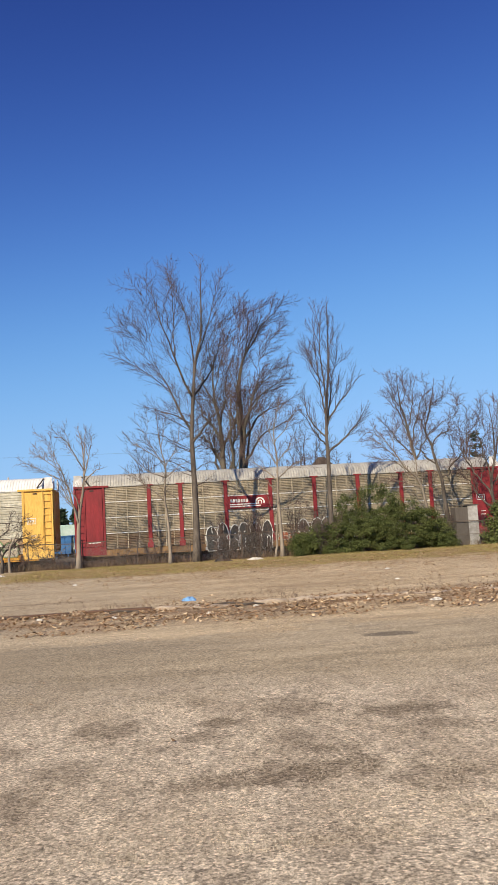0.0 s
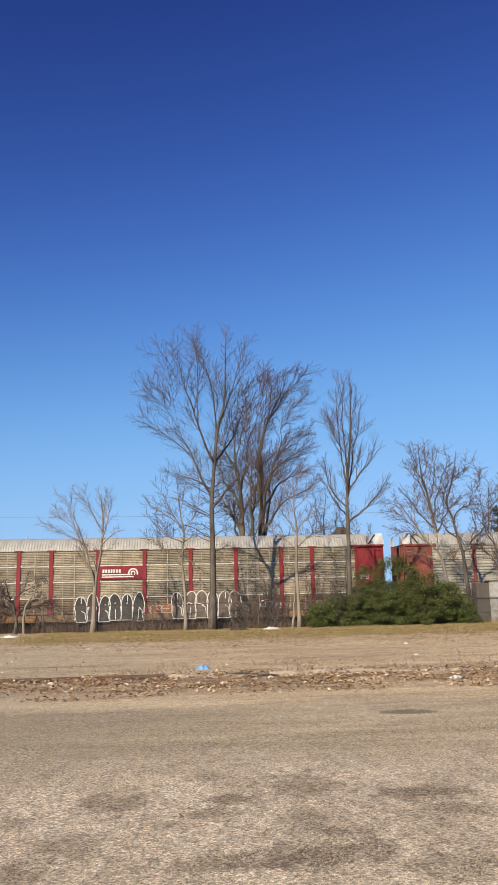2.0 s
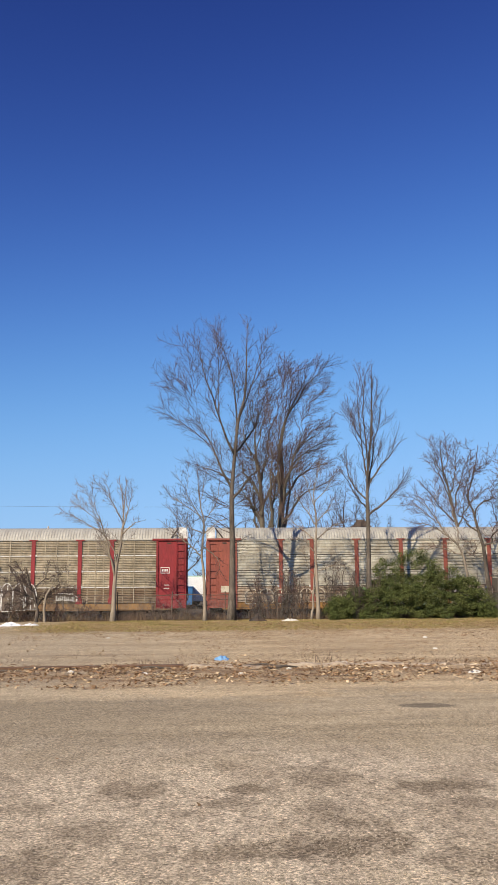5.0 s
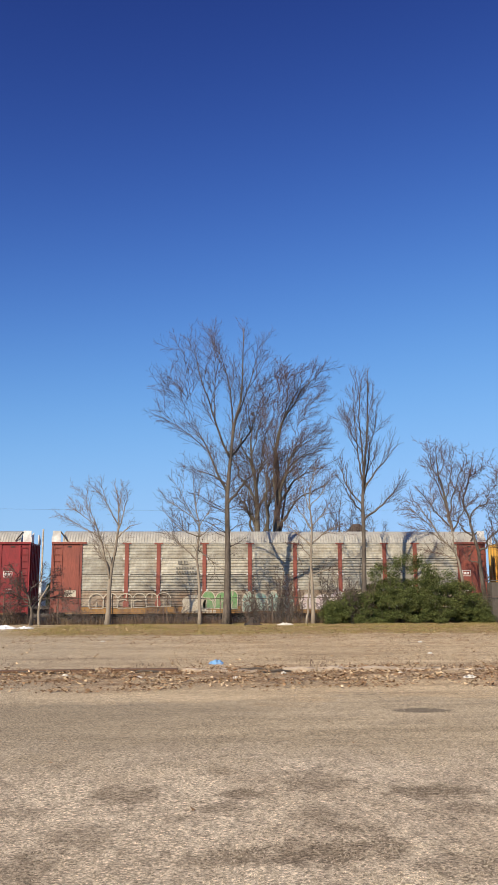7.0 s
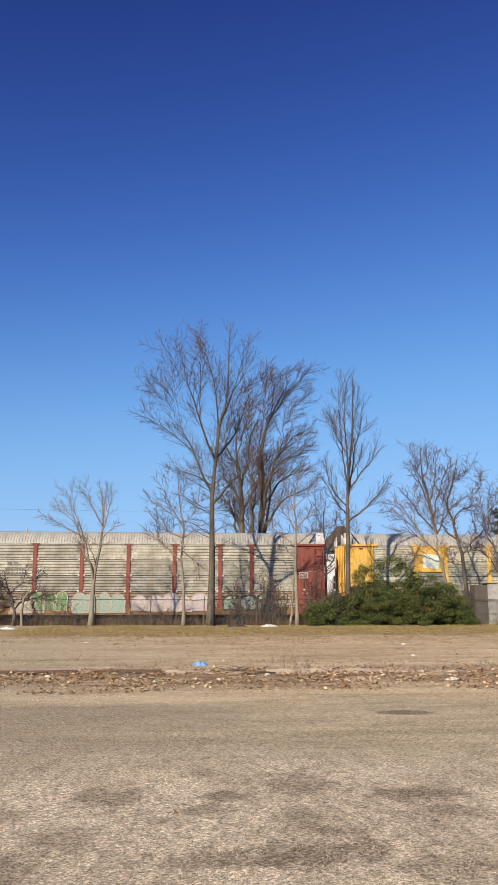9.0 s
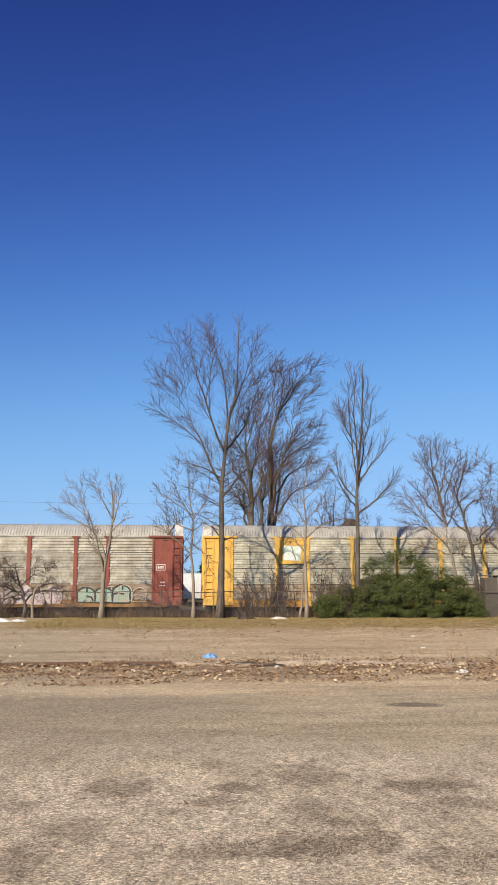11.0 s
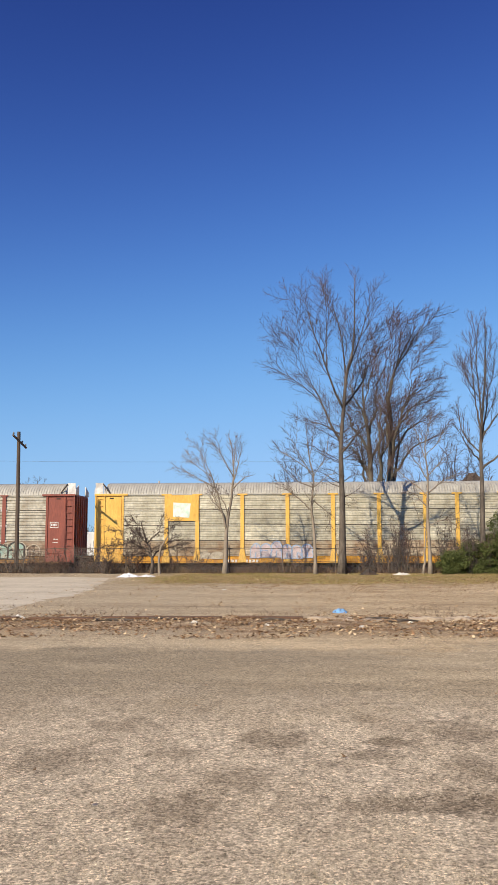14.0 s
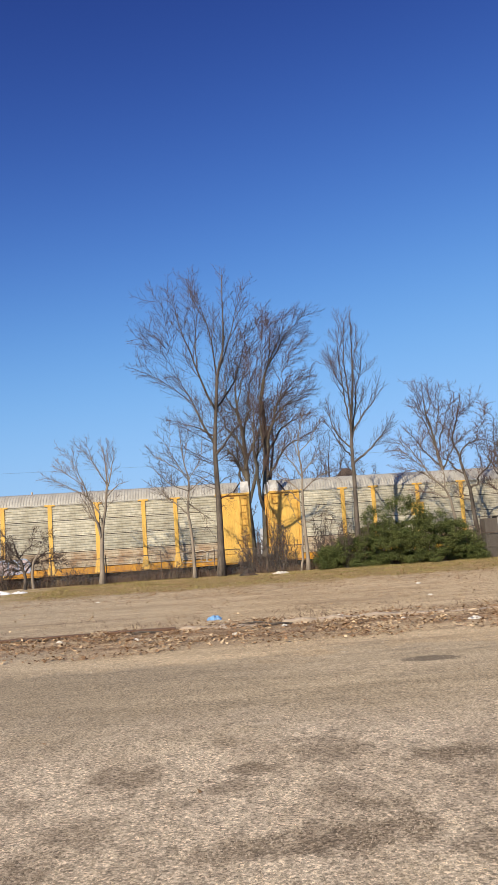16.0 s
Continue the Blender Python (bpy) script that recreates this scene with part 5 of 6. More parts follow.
part("second_stem", Shape().tube([(0.45, 0.1, -0.1), (0.4, 0.1, 0.7), (0.5, 0, 1.4), (0.9, 0.1, 2.1)], [0.085, 0.07, 0.06, 0.03], 7), BARK_PALE, crab)
for k, (x, y, h, w, n) in enumerate(((8.6, 45.7, 2.5, 0.8, 14), (9.4, 45.9, 2.6, 0.6, 9), (5.0, 47.6, 3.4, 1.2, 13), (3.6, 47.7, 2.6, 1.1, 11), (-11.4, 46.4, 2.0, 1.3, 10), (-13.6, 46.6, 1.8, 1.2, 9), (-6.6, 47.2, 1.2, 0.7, 7), (-5.9, 47.0, 1.1, 0.6, 6), (-2.4, 47.3, 1.0, 0.7, 6), (3.2, 47.2, 1.5, 0.9, 8), (4.6, 47.4, 2.2, 1.0, 10),
                                     (5.4, 47.5, 2.9, 0.9, 10), (7.4, 47.5, 3.2, 1.0, 11), (8.4, 47.3, 2.8, 0.9, 9), (18.9, 47.0, 1.8, 0.8, 8), (-16.2, 47.2, 1.5, 1.2, 9), (-19.5, 47.0, 1.6, 1.4, 9), (-0.8, 47.4, 0.9, 0.7, 6), (16.4, 47.2, 2.6, 0.9, 9), (6.0, 47.9, 2.4, 0.9, 8), (7.9, 48.0, 3.0, 0.9, 9), (8.9, 47.8, 2.6, 0.8, 8), (3.9, 47.8, 1.6, 0.8, 8), (-7.6, 47.0, 1.6, 0.9, 8), (-10.2, 47.4, 2.2, 1.2, 9))):
    bare_shrub("tangle of bare brown brush at the fence", (x, y, 0), h, w, n, 50 + k, (TWIG, TWIG_RED)[k % 2])

for k in range(11):
    bare_shrub("low red-brown bramble tangle at the fence", (-20.2 + k * 1.02 + 0.3 * math.sin(k * 2.1), 46.9 + 0.3 * math.cos(k * 1.7), 0), 1.2 + 0.5 * abs(math.sin(k * 1.3)), 0.95, 9, 120 + k, BRAMBLE, 0.3, 0.5, 0.26)

# ---- evergreen thicket ----
def leaf_cloud(lumps, count, size, seed, flat=0.5):
    """Small bent leaves scattered over and just inside rounded lumps (x, y, z, rx, ry, rz)."""
    g = np.random.default_rng(seed)
    area = np.array([a[3] * a[5] + a[3] * a[4] for a in lumps])
    pick = g.choice(len(lumps), count, p=area / area.sum())
    L_ = np.array(lumps)[pick]
    d = g.normal(size=(count, 3))
    d /= np.linalg.norm(d, axis=1)[:, None]
    rad = 1 - 0.45 * g.random(count) ** 1.6 + 0.2 * g.normal(size=count)
    P = L_[:, :3] + d * L_[:, 3:] * rad[:, None]
    keep = P[:, 2] > 0.02
    P, d = P[keep], d[keep]
    n = len(P)
    u = g.normal(size=(n, 3))
    u[:, 2] *= flat
    u /= np.linalg.norm(u, axis=1)[:, None]
    nrm = d * 0.7 + g.normal(size=(n, 3)) * 0.6 + np.array((0, -0.1, 0.5))
    w = np.cross(nrm, u)
    w /= np.linalg.norm(w, axis=1)[:, None] + 1e-9
    s = size * (0.6 + 0.8 * g.random(n))[:, None]
    tip = P + u * s
    V = np.stack([P, P + u * s * 0.5 + w * s * 0.3, tip - np.array((0, 0, 0.15)) * s, P + u * s * 0.5 - w * s * 0.3], 1).reshape(-1, 3)
    sh = Shape()
    sh.v = [tuple(v) for v in V.tolist()]
    sh.f = [(4 * i, 4 * i + 1, 4 * i + 2, 4 * i + 3) for i in range(n)]
    return sh


def thicket():
    r = random.Random(17)
    ob = thing("evergreen_thicket", "broad dark green evergreen shrub thicket against the fence", "shrub", m=pose(0, 46.0, -0.14))
    lumps = []
    prof = lambda x: max(0.5, min((x - 6.8) * 2.2, 1.25 + (x - 7.6) * 0.31, 3.0 - abs(x - 12.2) * 0.24, (16.75 - x) * 1.9)) + 0.35 * noise.noise((x * 1.3, 0.5, 0))
    for k in range(760):
        x = r.uniform(7.2, 16.3)
        top = prof(x)
        y = r.uniform(-0.6, 1.9)
        lim = top * (1 - 0.16 * max(0, 0.4 - y))
        z = lim * r.uniform(0.05, 0.97)
        q = r.uniform(0.09, 0.30)
        lumps.append((x, y + 0.55 * z / 3 - 0.25, min(z, lim - q * r.uniform(-0.5, 0.6)), q * r.uniform(0.9, 1.7), q, q * r.uniform(0.6, 1.0)))
    part("foliage", leaf_cloud(lumps, 165000, 0.066, 5, 0.35), LEAF, ob)
    up = []
    for k in range(24):
        x = 12.55 + r.gauss(0, 0.7)
        up.append((x, 0.7 + r.uniform(-0.4, 0.5), r.uniform(2.6, 4.15 - abs(x - 12.3) * 0.75), 0.26, 0.24, 0.3))
    for k in range(10):
        up.append((10.3 + r.gauss(0, 0.4), 0.8, r.uniform(2.4, 3.3), 0.22, 0.2, 0.25))
    part("upper_sprays", leaf_cloud(up, 8000, 0.07, 6), LEAF, ob)
    st = Shape()
    for k in range(46):
        x = r.uniform(7.6, 16.2)
        st.tube(twist(bend([(x, 0.6, -0.1), (x, 0.5, 1), (x + r.uniform(-0.6, 0.6), 0.6, prof(x) * r.uniform(0.85, 1.12))], 7), 0.03, r), np.linspace(0.035, 0.008, 7), 5)
    tagged(part("woody_frame", st, BARK, ob), kind="stuff")
    return ob


thicket()
right_bush = thing("evergreen_shrub", "small glossy evergreen shrub beside a grey shed", "shrub", m=pose(19.0, 46.6, -0.14))
part("foliage", leaf_cloud([(0.1 * k - 0.2 + 0.3 * (k % 3), 0.2 * (k % 2), 0.35 + 0.27 * k, 0.5, 0.45, 0.42) for k in range(8)], 5000, 0.13, 8), LEAF, right_bush)
part("stem", Shape().tube([(0, 0, -0.1), (0.05, 0, 0.9), (0.1, 0.1, 1.9)], [0.05, 0.04, 0.02], 6), BARK, right_bush)


# ---- fence, shed, poles ----
fence = thing("chain_link_fence", "rusty chain-link fence overgrown with dead brush", "fence", m=pose(0, 46.9, -0.1))
x = -31.0
k = 0
while x < 27:
    if not -24 < x < -21:
        part("post", Shape().tube([(x, 0, -0.2), (x + rnd.uniform(-0.05, 0.05), rnd.uniform(-0.05, 0.05), 1.5 + rnd.uniform(0, 0.08))], 0.03, 6), FENCE_RUST, fence)
    x += 2.95
    k += 1
for z, rr in ((1.36, 0.022), (0.62, 0.01)):
    r = random.Random(int(z * 100))
    line = [(-31 + 1.45 * i, -0.03, z + r.uniform(-0.035, 0.035)) for i in range(40)]
    part("rail", Shape().tube(line, rr, 5), FENCE_RUST, fence)
wire = Shape()
for k in range(820):
    x = -31 + k * 0.07
    for s in (-1, 1):
        a, b = (x, x + 1.25) if s > 0 else (x + 1.25, x)
        wire.quad((a - 0.0025, -0.03, 0.06), (a + 0.0025, -0.03, 0.06), (b + 0.0025, -0.03, 1.34), (b - 0.0025, -0.03, 1.34))
tagged(part("mesh", wire, GALV, fence), kind="stuff")

shed = thing("utility_shed", "small leaning shed with a dark plywood side and peeling pale door", "shed", m=pose(16.95, 47.0, -0.12))
part("side_panel", Shape().box(0, 0.74, 0, 0.8, -0.05, 2.2, 0.01), PLYWOOD, shed)
part("door", Shape().box(0.745, 1.34, -0.03, 0.8, -0.05, 2.28, 0.012), PEELING, shed, "peeling pale grey door")
part("roof", Shape().box(-0.06, 1.4, -0.08, 0.9, 2.285, 2.33), PLYWOOD, shed)


def utility_pole(label, base, height, radius, arm, mat, lean=0.0):
    pole = thing("utility_pole", label, "utility pole", "utility poles", pose(*base))
    part("shaft", Shape().tube([(0, 0, -0.8), (lean * 0.4, 0, height * 0.5), (lean, 0, height)], [radius, radius * 0.88, radius * 0.75], 9), mat, pole)
    if arm:
        p0, p1 = Vector((lean + 0.15, 0.9, height - 0.85)), Vector((lean + 0.2, -1.5, height - 0.4))
        a = part("crossarm", Shape().tube([p0, p1], 0.065, 5), mat, pole)
        for q in (0.04, 0.3, 0.96):
            p = p0.lerp(p1, q) + Vector((0, 0, 0.05))
            part("insulator", Shape().tube([p, p + Vector((0, 0, 0.1)), p + Vector((0, 0, 0.16))], [0.03, 0.06, 0.02], 7), PORCELAIN, a)
    return pole


utility_pole("old leaning wooden pole with a short crooked crossarm", (-16.76, 47.2, -0.2), 8.25, 0.13, True, WOOD_POLE, -0.1)
utility_pole("pale slim street pole behind the railway", (-15.9, 89.0, -0.1), 8.4, 0.11, False, CONCRETE)
for x in (-44, 46):
    utility_pole("tall wooden street pole carrying a cable", (x, 84, -0.1), 10.8, 0.15, False, WOOD_POLE)
cable = Shape().tube([(-44 + 3 * i, 84, 10.4 - 0.6 * (1 - (i / 15 - 1) ** 2)) for i in range(31)], 0.008, 4)
tagged(part("overhead_cable", cable, GALV), "thin dark overhead cable strung behind the railway", "cable")


# ---- behind the railway ----
def house(label, x, y, w, d, eave, ridge, roof_mat):
    h = thing("house", label, "house", "houses behind the railway", pose(x, y, -0.1))
    part("wall", Shape().prism([(0, 0), (w, 0), (w, eave), (0, eave)], 0, d), WHITE_SIDING, h)
    rf = Shape()
    e = 0.4
    rf.v = [(-e, -e, eave - 0.1), (w + e, -e, eave - 0.1), (w + e, d + e, eave - 0.1), (-e, d + e, eave - 0.1), (w * 0.42, d / 2, ridge), (w * 0.58, d / 2, ridge)]
    rf.f = [(0, 1, 5, 4), (2, 3, 4, 5), (1, 2, 5), (3, 0, 4), (3, 2, 1, 0)]
    part("roof", rf, roof_mat, h)
    for k in range(3):
        a = w * (0.18 + 0.28 * k)
        f = part("window", Shape().box(a - 0.07, a + 1.07, -0.05, 0.06, eave * 0.35, eave * 0.35 + 1.5, 0.01), WHITE_SIDING, h)
        for q in (0.0, 0.77):
            part("pane", Shape().box(a + 0.03, a + 0.97, -0.06, 0.02, eave * 0.35 + 0.07 + q * 0.9, eave * 0.35 + 0.07 + q * 0.9 + 0.62), GLASS, f)
    return h


house("white clapboard house with a dark brown hipped roof", 15.2, 86, 4.4, 5, 6.2, 8.95, ROOF_BROWN)
house("low white house with a brown roof", 40, 95, 11, 8, 3.4, 5.6, ROOF_BROWN)


def trailer(label, x, y, w, h, mat):
    t = thing("parked_trailer", label, "trailer", "parked trailers behind the railway", pose(x, y, 0))
    b = part("body", Shape().box(0, w, 0, 2.4, 0.5, h, 0.04), mat, t)
    for k in range(int(w / 0.6)):
        part("panel_rib", Shape().box(0.3 + k * 0.6, 0.34 + k * 0.6, -0.02, 0.0, 0.6, h - 0.1), mat, b)
    for a in (0.18, 0.82):
        part("wheel", Shape().tube([(w * a, 0.05, 0.4), (w * a, 0.32, 0.4)], 0.4, 14), STEEL_DARK, t)
    part("door", Shape().box(w * 0.4, w * 0.4 + 0.9, -0.035, -0.021, 0.62, h - 0.25), mat, t)


trailer("white box trailer parked behind the railway", -2.5, 78, 5.5, 2.7, WHITE_SIDING)
trailer("white box trailer parked behind the railway", -21.2, 74, 8.0, 2.6, WHITE_SIDING)
trailer("white box trailer parked behind the railway", 6.3, 70, 5.0, 2.7, WHITE_SIDING)
PALE_GREEN = material("pale_green_steel", (0.42, 0.56, 0.47), 0.6, grain=6, blotch=0.8, second=(0.56, 0.64, 0.58), bump=0.1)
trailer("long pale green trailer parked behind the railway", -13.0, 82, 15.5, 2.9, PALE_GREEN)


def dumpster(x, w):
    d = thing("dumpster", "blue steel dumpster with ribbed sides", "dumpster", "blue dumpsters behind the railway", pose(x, 76, 0))
    part("bin", Shape().prism([(0.1, -0.12), (w - 0.1, -0.12), (w, 1.75), (0, 1.75)], 0, 1.9), BLUE_STEEL, d)
    for k in range(int(w / 0.7)):
        part("rib", Shape().box(0.3 + k * 0.7, 0.4 + k * 0.7, -0.06, 0.0, 0.1, 1.7), BLUE_STEEL, d)
    part("rim", Shape().box(-0.05, w + 0.05, -0.08, 1.95, 1.75, 1.85), BLUE_STEEL, d)


for x in (-10.6, -8.0, -5.45, -2.95):
    dumpster(x, 2.4)

def conifer(x, y, h, seed):
    r = random.Random(seed)
    c = thing("conifer", "dark green conifer far behind the railway", "tree", "conifers behind the railway", pose(x, y, -0.1))
    part("trunk", Shape().tube([(0, 0, 0), (0, 0, h)], [0.18, 0.02], 6), BARK, c)
    lumps = []
    for k in range(70):
        z = h * r.uniform(0.08, 0.98)
        w = (1 - z / h) * h * 0.24 + 0.15
        a = r.uniform(0, 6.28)
        q = r.uniform(0.4, 1)
        lumps.append((math.cos(a) * w * q, math.sin(a) * w * q, z - 0.25 * q * w, 0.4 * w + 0.15, 0.4 * w + 0.15, 0.22 + 0.08 * w))
    part("needles", leaf_cloud(lumps, 5200, 0.32, seed, 0.3), NEEDLE, c)


for k, (x, y, h) in enumerate(((35.4, 90, 11.3), (-13.5, 96, 5.6), (-11.6, 98, 5.3), (-9.6, 97, 6.0), (-16.2, 100, 5.2), (-28, 100, 6.5), (2.2, 100, 5.6), (29.5, 100, 6.2))):
    conifer(x, y, h, 80 + k)
wood = Shape()
g = random.Random(90)
for k in range(900):
    x, y = g.uniform(-120, 140), g.uniform(105, 130)
    h = g.uniform(2.6, 4.6)
    wood.tube([(x, y, -0.2), (x + g.uniform(-0.3, 0.3), y, h * 0.5), (x + g.uniform(-0.8, 0.8), y, h)], [0.09, 0.06, 0.02], 4, False)
    for q in range(9):
        z = h * g.uniform(0.3, 0.95)
        wood.tube([(x, y, z), (x + g.uniform(-1, 1), y + g.uniform(-0.5, 0.5), z + g.uniform(0.3, 1.2))], [0.04, 0.012], 3, False)
tagged(part("far_woodland", wood, TWIG), "hazy line of far bare scrub behind the railway", "woodland", kind="stuff")


# ---- litter on the lot ----
def slab(label, x, y, w, d, h, turn, seed):
    r = random.Random(seed)
    s = Shape()
    n = max(4, int(w / 0.14))
    edge = [[0.5 * d * (0.72 + 0.3 * r.random()) for _ in range(n + 1)] for _ in range(2)]
    for i in range(n + 1):
        u = w * i / n
        top = 0.95 * h * r.uniform(0.6, 1.0)
        s.v += [(u, -edge[0][i], -0.1), (u, -edge[0][i] + 0.012, top - 0.02), (u, -edge[0][i] + 0.035, top), (u, edge[1][i] - 0.03, top * 0.97), (u, edge[1][i], -0.1)]
    for i in range(n):
        for j in range(4):
            s.f.append((5 * i + j, 5 * i + 5 + j, 5 * i + 6 + j, 5 * i + 1 + j))
    s.f += [(0, 1, 2, 3, 4), tuple(5 * n + j for j in (4, 3, 2, 1, 0))]
    ob = part("concrete_slab", s, CONCRETE)
    ob.matrix_basis = pose(x, y, 0.0, 0, 0, turn)
    return tagged(ob, label, "kerb slab", "broken kerb slabs")


for k, (x, y, w, d, h, a) in enumerate(((-0.2, 16.55, 0.85, 0.30, 0.12, -8), (0.45, 16.15, 0.75, 0.34, 0.12, -4), (1.72, 16.35, 0.62, 0.32, 0.13, 2), (2.38, 16.35, 0.78, 0.36, 0.15, -2), (3.2, 16.3, 0.72, 0.34, 0.14, 1), (4.0, 16.35, 0.75, 0.3, 0.10, -3), (4.9, 16.3, 1.0, 0.3, 0.08, 2), (6.2, 16.2, 1.1, 0.3, 0.08, 1))):
    slab("broken weathered concrete kerb slab half buried in leaves", x, y, w, d, h, a, 100 + k)


for k, (x, y, w, a) in enumerate(((-4.3, 16.6, 2.4, 2), (-5.6, 16.1, 1.3, -4), (-1.6, 16.75, 1.3, -3), (-7.6, 16.3, 1.7, 3))):
    bd = part("rotten_board", Shape().box(0, w, 0, 0.13, -0.02, 0.05, 0.012), ROTTEN)
    bd.matrix_basis = pose(x, y, ground_height(x + w / 2, y), 3, 0, a)
    tagged(bd, "rotten red-brown board lying in dead leaves", "board", "rotten boards")


def rag(name, label, category, x, y, w, d, h, mat, seed, z=0.02):
    """A crumpled low heap."""
    r = random.Random(seed)
    n = 10
    s = Shape()
    s.sheet(range(n + 1), range(n + 1), lambda i, j: ((i / n - 0.5) * w * (1 + 0.15 * math.sin(j)), (j / n - 0.5) * d * (1 + 0.15 * math.cos(i * 1.3)), (h * max(0, 1 - abs(2 * i / n - 1) ** 2.2) * max(0, 1 - abs(2 * j / n - 1) ** 2.2) * (0.55 + 0.9 * noise.noise((i * 0.55 + seed, j * 0.6, seed))) if 0 < i < n and 0 < j < n else -0.02)))
    ob = part(name, s, mat, smooth=False)
    ob.matrix_basis = pose(x, y, ground_height(x, y) + z, 0, 0, r.uniform(-10, 10))
    return tagged(ob, label, category)


rag("plastic_bag", "crumpled sky-blue plastic bag lying on the lot", "bag", 0.5, 18.6, 0.3, 0.34, 0.09, BLUE, 1)
rag("tarpaulin", "crumpled white sheet lying at the verge", "sheet", -8.85, 40.6, 1.0, 0.7, 0.2, SNOW, 2)
rag("tarpaulin", "small crumpled white sheet lying at the verge", "sheet", -7.9, 40.4, 0.7, 0.45, 0.1, SNOW, 3)
rag("white_rag", "pale crumpled rag on the grass", "rag", 4.75, 44.0, 0.8, 0.4, 0.13, PLASTIC_WHITE, 4)
rag("rubbish_bag", "dark crumpled rubbish bag on the grass", "bag", 3.1, 44.5, 0.9, 0.5, 0.3, STEEL_DARK, 5)
rag("white_board", "pale flat board lying on the grass", "board", 17.0, 38.0, 0.9, 0.25, 0.12, PLASTIC_WHITE, 6)
for k, (x, y, w) in enumerate(((4.85, 14.8, 0.2), (-6.0, 16.6, 0.3), (2.95, 17.2, 0.12), (-2.3, 15.6, 0.1), (-0.95, 15.2, 0.1), (0.75, 15.2, 0.1), (5.9, 21.0, 0.1), (7.0, 26.0, 0.14), (-2.9, 27.5, 0.12), (1.7, 16.0, 0.1), (3.8, 15.5, 0.1), (6.7, 16.9, 0.12))):
    rag("paper_scrap", "pale crumpled paper scrap on the ground", "litter", x, y, w, w * 0.6, w * 0.22, PLASTIC_WHITE, 10 + k)
for k, (x, y, w, a) in enumerate(((-4.6, 16.1, 1.3, 3), (-3.3, 16.45, 1.0, -6), (-6.4, 15.9, 1.1, 5), (0.95, 16.55, 0.5, 14), (1.3, 15.95, 0.6, 20), (-1.2, 16.5, 0.7, -12))):
    st = part("stick", Shape().tube(twist(bend([(0, 0, 0.03), (w / 2, 0.03, 0.06), (w, 0, 0.03)], 7), 0.015, random.Random(k)), np.linspace(0.03, 0.018, 7), 6), BARK)
    st.matrix_basis = pose(x, y, 0.02, 0, 0, a)
    tagged(st, "broken brown stick among the dead leaves", "stick", "sticks")


def scatter_leaves(count, area, size, seed, clump=0.0):
    g = np.random.default_rng(seed)
    x0, x1, y0, y1 = area
    X, Y = g.uniform(x0, x1, count), g.uniform(y0, y1, count)
    if clump:
        keep = np.array([noise.noise((a * 0.9, b * 1.6, seed)) + g.normal() * 0.25 > clump - 0.3 * (1 - abs(2 * (b - y0) / (y1 - y0) - 1)) for a, b in zip(X, Y)])
        X, Y = X[keep], Y[keep]
    s = Shape()
    for a, b in zip(X.tolist(), Y.tolist()):
        z = ground_height(a, b) + 0.006 + abs(g.normal()) * 0.02 * (1 if clump else 0.4)
        t, q = g.uniform(0, 6.28), size * g.uniform(0.5, 1.3)
        c, e = math.cos(t), math.sin(t)
        tl, tw = g.uniform(-0.9, 1.2, 2) * q * 0.8
        k = len(s.v)
        s.v += [(a - c * q, b - e * q, z + max(0, tl)), (a + e * q * 0.6, b - c * q * 0.6, z + max(0, tw)), (a + c * q, b + e * q, z + max(0, -tl) + 0.3 * q), (a - e * q * 0.6, b + c * q * 0.6, z + max(0, -tw))]
        s.f.append((k, k + 1, k + 2, k + 3))
    return s


tagged(part("leaf_litter", scatter_leaves(28000, (-13, 13, 13.4, 17.6), 0.030, 3, 0.22), DEAD_LEAF), "brown dead leaves heaped along the broken kerb", "leaves", kind="stuff")
tagged(part("pale_leaf_litter", scatter_leaves(10000, (-13, 13, 13.5, 17.0), 0.036, 4, 0.30), PALE_LEAF), "pale tan dead leaves along the broken kerb", "leaves", kind="stuff")
tagged(part("scattered_leaves", scatter_leaves(4200, (-10, 20, 18, 46), 0.034, 5), PALE_LEAF), "pale fallen leaves scattered over the dirt and grass", "leaves", kind="stuff")
tagged(part("dark_scattered_leaves", scatter_leaves(20000, (-0.5, 17, 16.8, 31), 0.02, 6, 0.3), DEAD_LEAF), "brown leaf scraps scattered over the dirt", "leaves", kind="stuff")
tagged(part("verge_leaves", scatter_leaves(15000, (-6, 24, 26, 42), 0.035, 8, 0.1), DEAD_LEAF), "brown fallen leaves at the edge of the verge", "leaves", kind="stuff")
tagged(part("near_leaves", scatter_leaves(26, (-4, 5, 5, 13), 0.02, 7), DEAD_LEAF), "few curled brown leaves on the gravel", "leaves", kind="stuff")


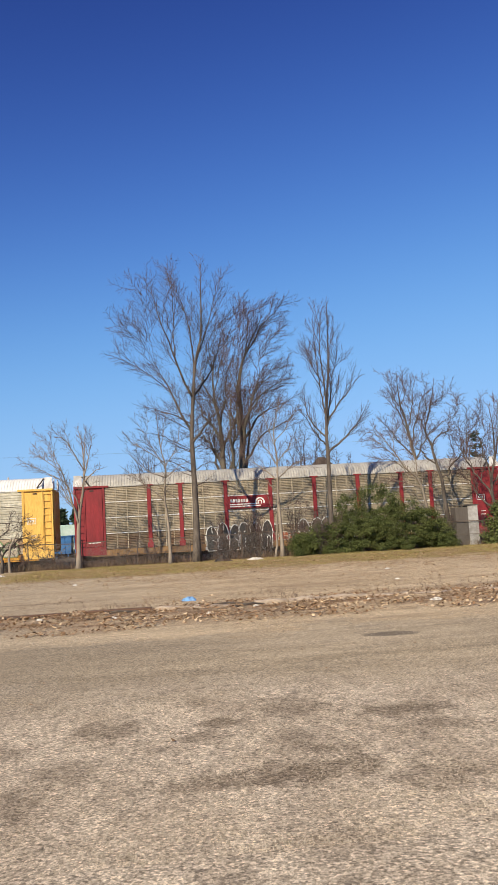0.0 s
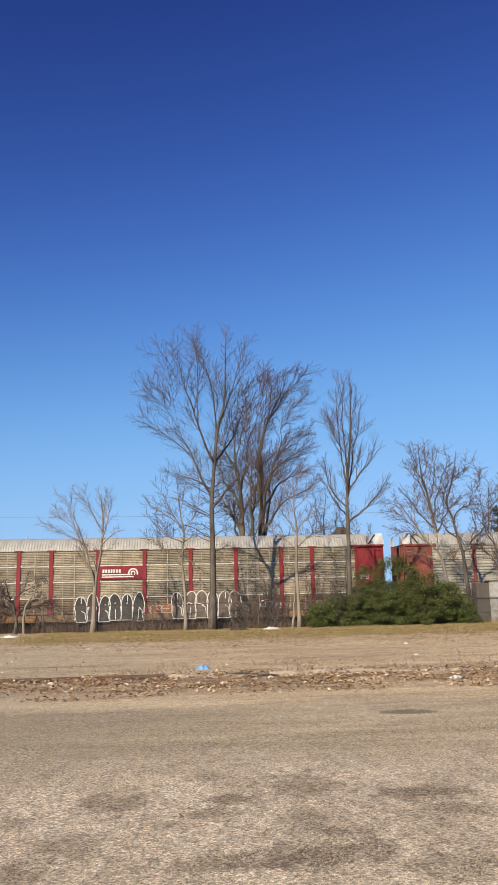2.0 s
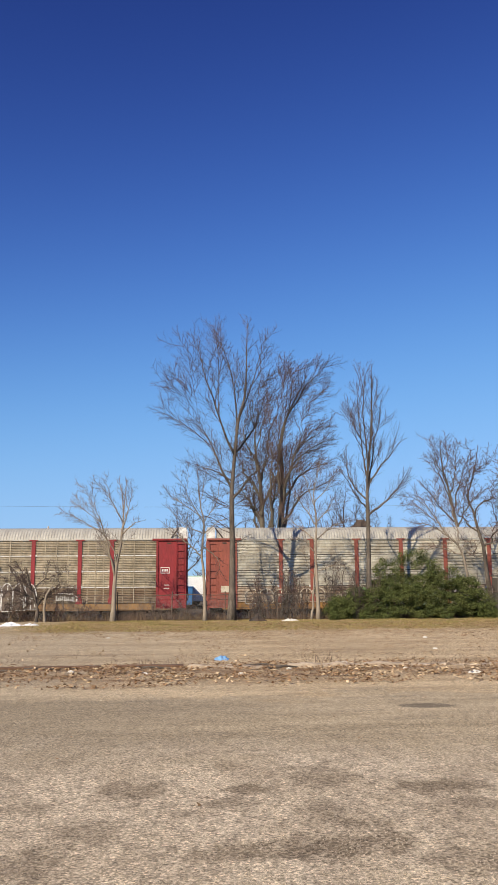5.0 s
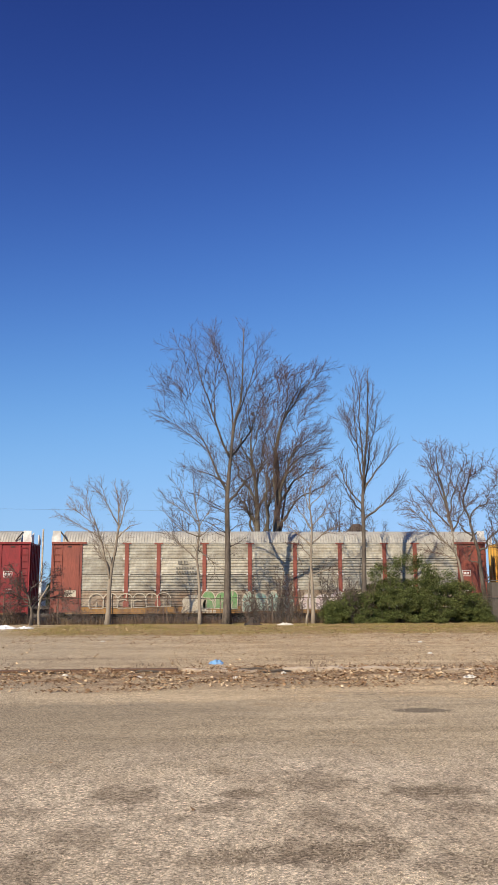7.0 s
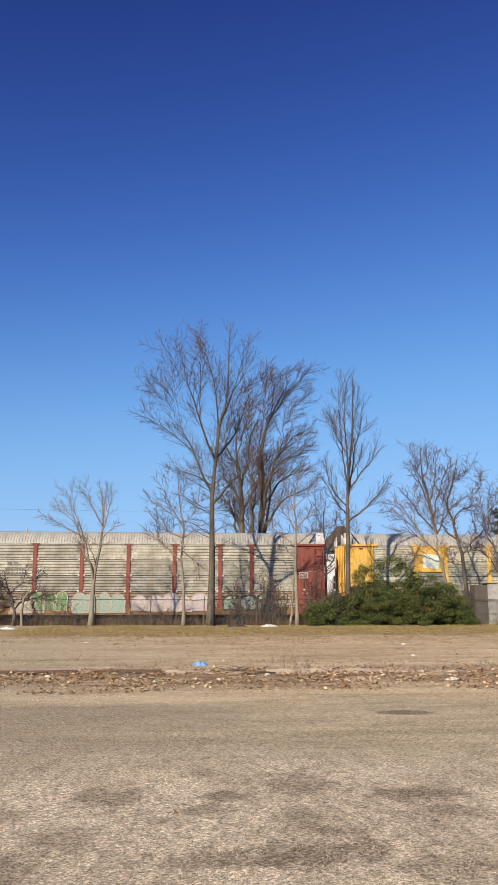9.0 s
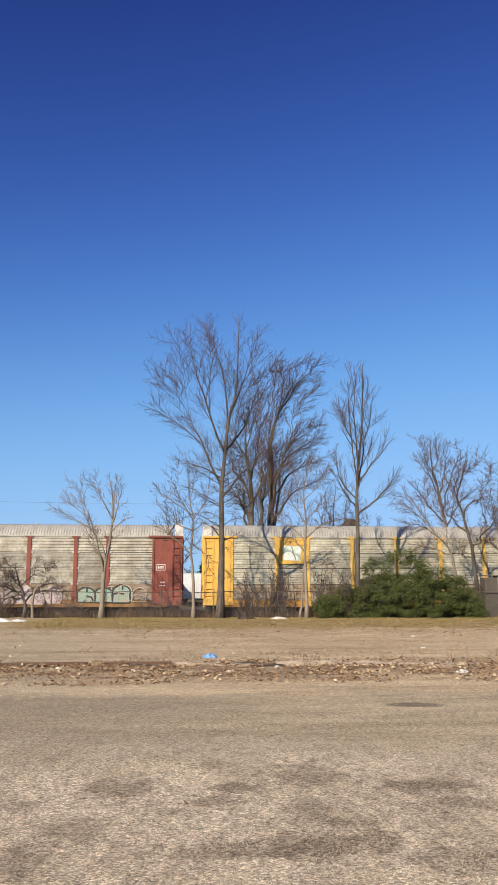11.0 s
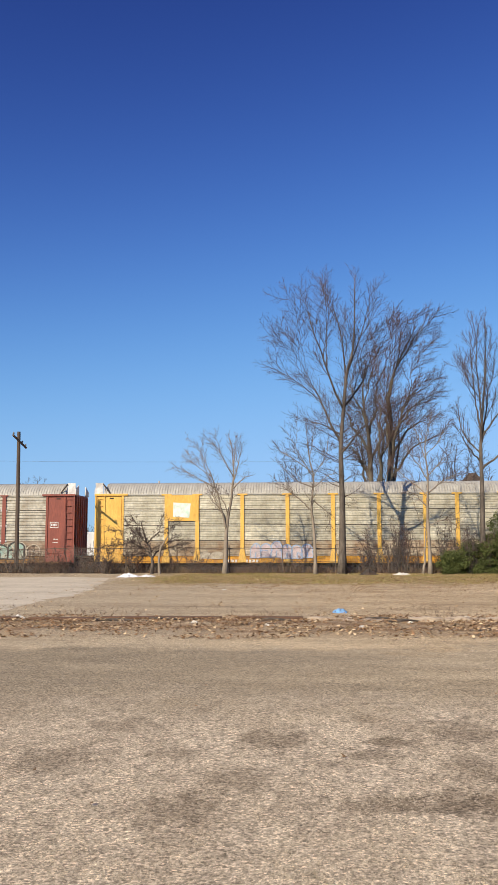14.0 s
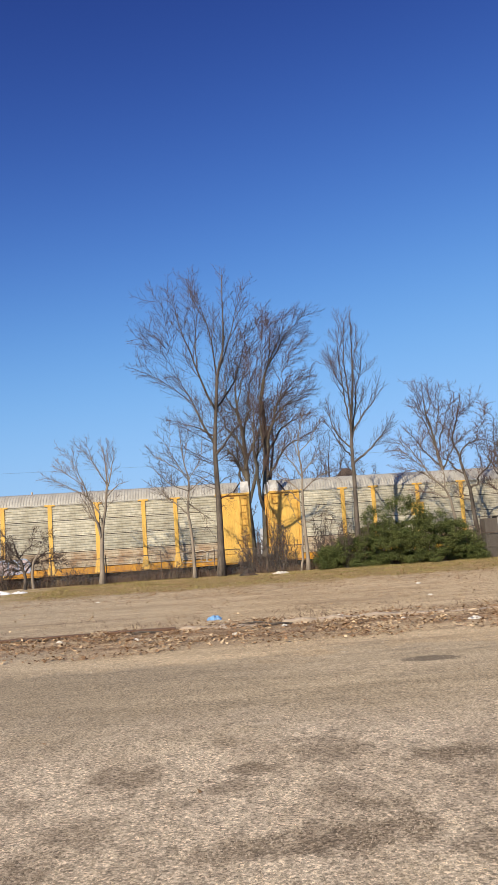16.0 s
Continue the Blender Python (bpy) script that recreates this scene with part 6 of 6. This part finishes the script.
def stems(count, area, lo, hi, width, seed, lean=0.25, dens=None):
    g = np.random.default_rng(seed)
    x0, x1, y0, y1 = area
    s = Shape()
    for _ in range(count):
        a, b = g.uniform(x0, x1), g.uniform(y0, y1)
        if dens is not None and noise.noise((a * dens, b * dens, seed)) + g.normal() * 0.2 < 0:
            continue
        h = g.uniform(lo, hi) * (0.75 + 0.7 * noise.noise((a * 0.6, seed, b * 0.3)))
        z = ground_height(a, b) - 0.02
        dx, dy = g.normal(0, lean, 2) * h
        t = g.uniform(0, 3.14)
        u, w = math.cos(t) * width, math.sin(t) * width
        k = len(s.v)
        s.v += [(a - u, b - w, z), (a + u, b + w, z), (a + dx * 0.4 + u * 0.7, b + dy * 0.4 + w * 0.7, z + h * 0.6), (a + dx * 0.4 - u * 0.7, b + dy * 0.4 - w * 0.7, z + h * 0.6), (a + dx, b + dy, z + h)]
        s.f += [(k, k + 1, k + 2, k + 3), (k + 3, k + 2, k + 4)]
    return s


tagged(part("verge_grass", stems(60000, (-8.2, 24, 31.5, 47.2), 0.03, 0.12, 0.012, 11, 0.6, 0.35), GRASS), "short yellowing grass on the verge", "grass", kind="stuff")
tagged(part("fence_weeds", stems(30000, (-32, 26, 46.6, 49.2), 0.15, 0.8, 0.008, 12, 0.5, 0.7), DRY_DARK), "dense dead brown weeds along the fence", "weeds", kind="stuff")
tagged(part("fence_brush", stems(22000, (-32, 27, 47.0, 50.5), 0.35, 1.15, 0.009, 17, 0.35, 0.8), BRAMBLE), "red-brown dead stalks standing behind the fence", "weeds", kind="stuff")
tagged(part("straw_weeds", stems(6000, (-32, 26, 46.3, 48.5), 0.15, 0.7, 0.008, 13, 0.45, 0.5), DRY), "straw-coloured dry weeds along the fence", "weeds", kind="stuff")
tagged(part("kerb_weeds", stems(9000, (-9, 13, 15.0, 20.5), 0.03, 0.12, 0.006, 14, 0.9, 0.9), DRY_DARK), "small dry weeds along the broken kerb", "weeds", kind="stuff")


def pebbles(count, area, lo, hi, seed):
    g = np.random.default_rng(seed)
    x0, x1, y0, y1 = area
    s = Shape()
    Y = y0 + (y1 - y0) * g.random(count) ** 1.4
    for b in Y.tolist():
        a = g.uniform(-0.33 * b - 0.6, 0.33 * b + 0.6)
        q = lo + (hi - lo) * g.random() ** 2.5
        z = ground_height(a, b)
        w = q * g.uniform(0.6, 1.0, 4)
        t = g.uniform(0, 1.57)
        c, e = math.cos(t), math.sin(t)
        k = len(s.v)
        s.v += [(a + c * w[0], b + e * w[0], z), (a - e * w[1], b + c * w[1], z), (a - c * w[2], b - e * w[2], z), (a + e * w[3], b - c * w[3], z), (a + 0.2 * q * c, b, z + q * 0.75)]
        s.f += [(k, k + 1, k + 4), (k + 1, k + 2, k + 4), (k + 2, k + 3, k + 4), (k + 3, k, k + 4)]
    return s


tagged(part("gravel", pebbles(56000, (0, 0, 4.0, 12.0), 0.003, 0.010, 15), PEBBLE), "loose pale gravel chips strewn over the worn lot", "gravel", kind="stuff")
tagged(part("far_gravel", pebbles(6000, (0, 0, 12, 36), 0.006, 0.022, 16), PEBBLE), "loose stones scattered over the dirt lot", "gravel", kind="stuff")

motions()
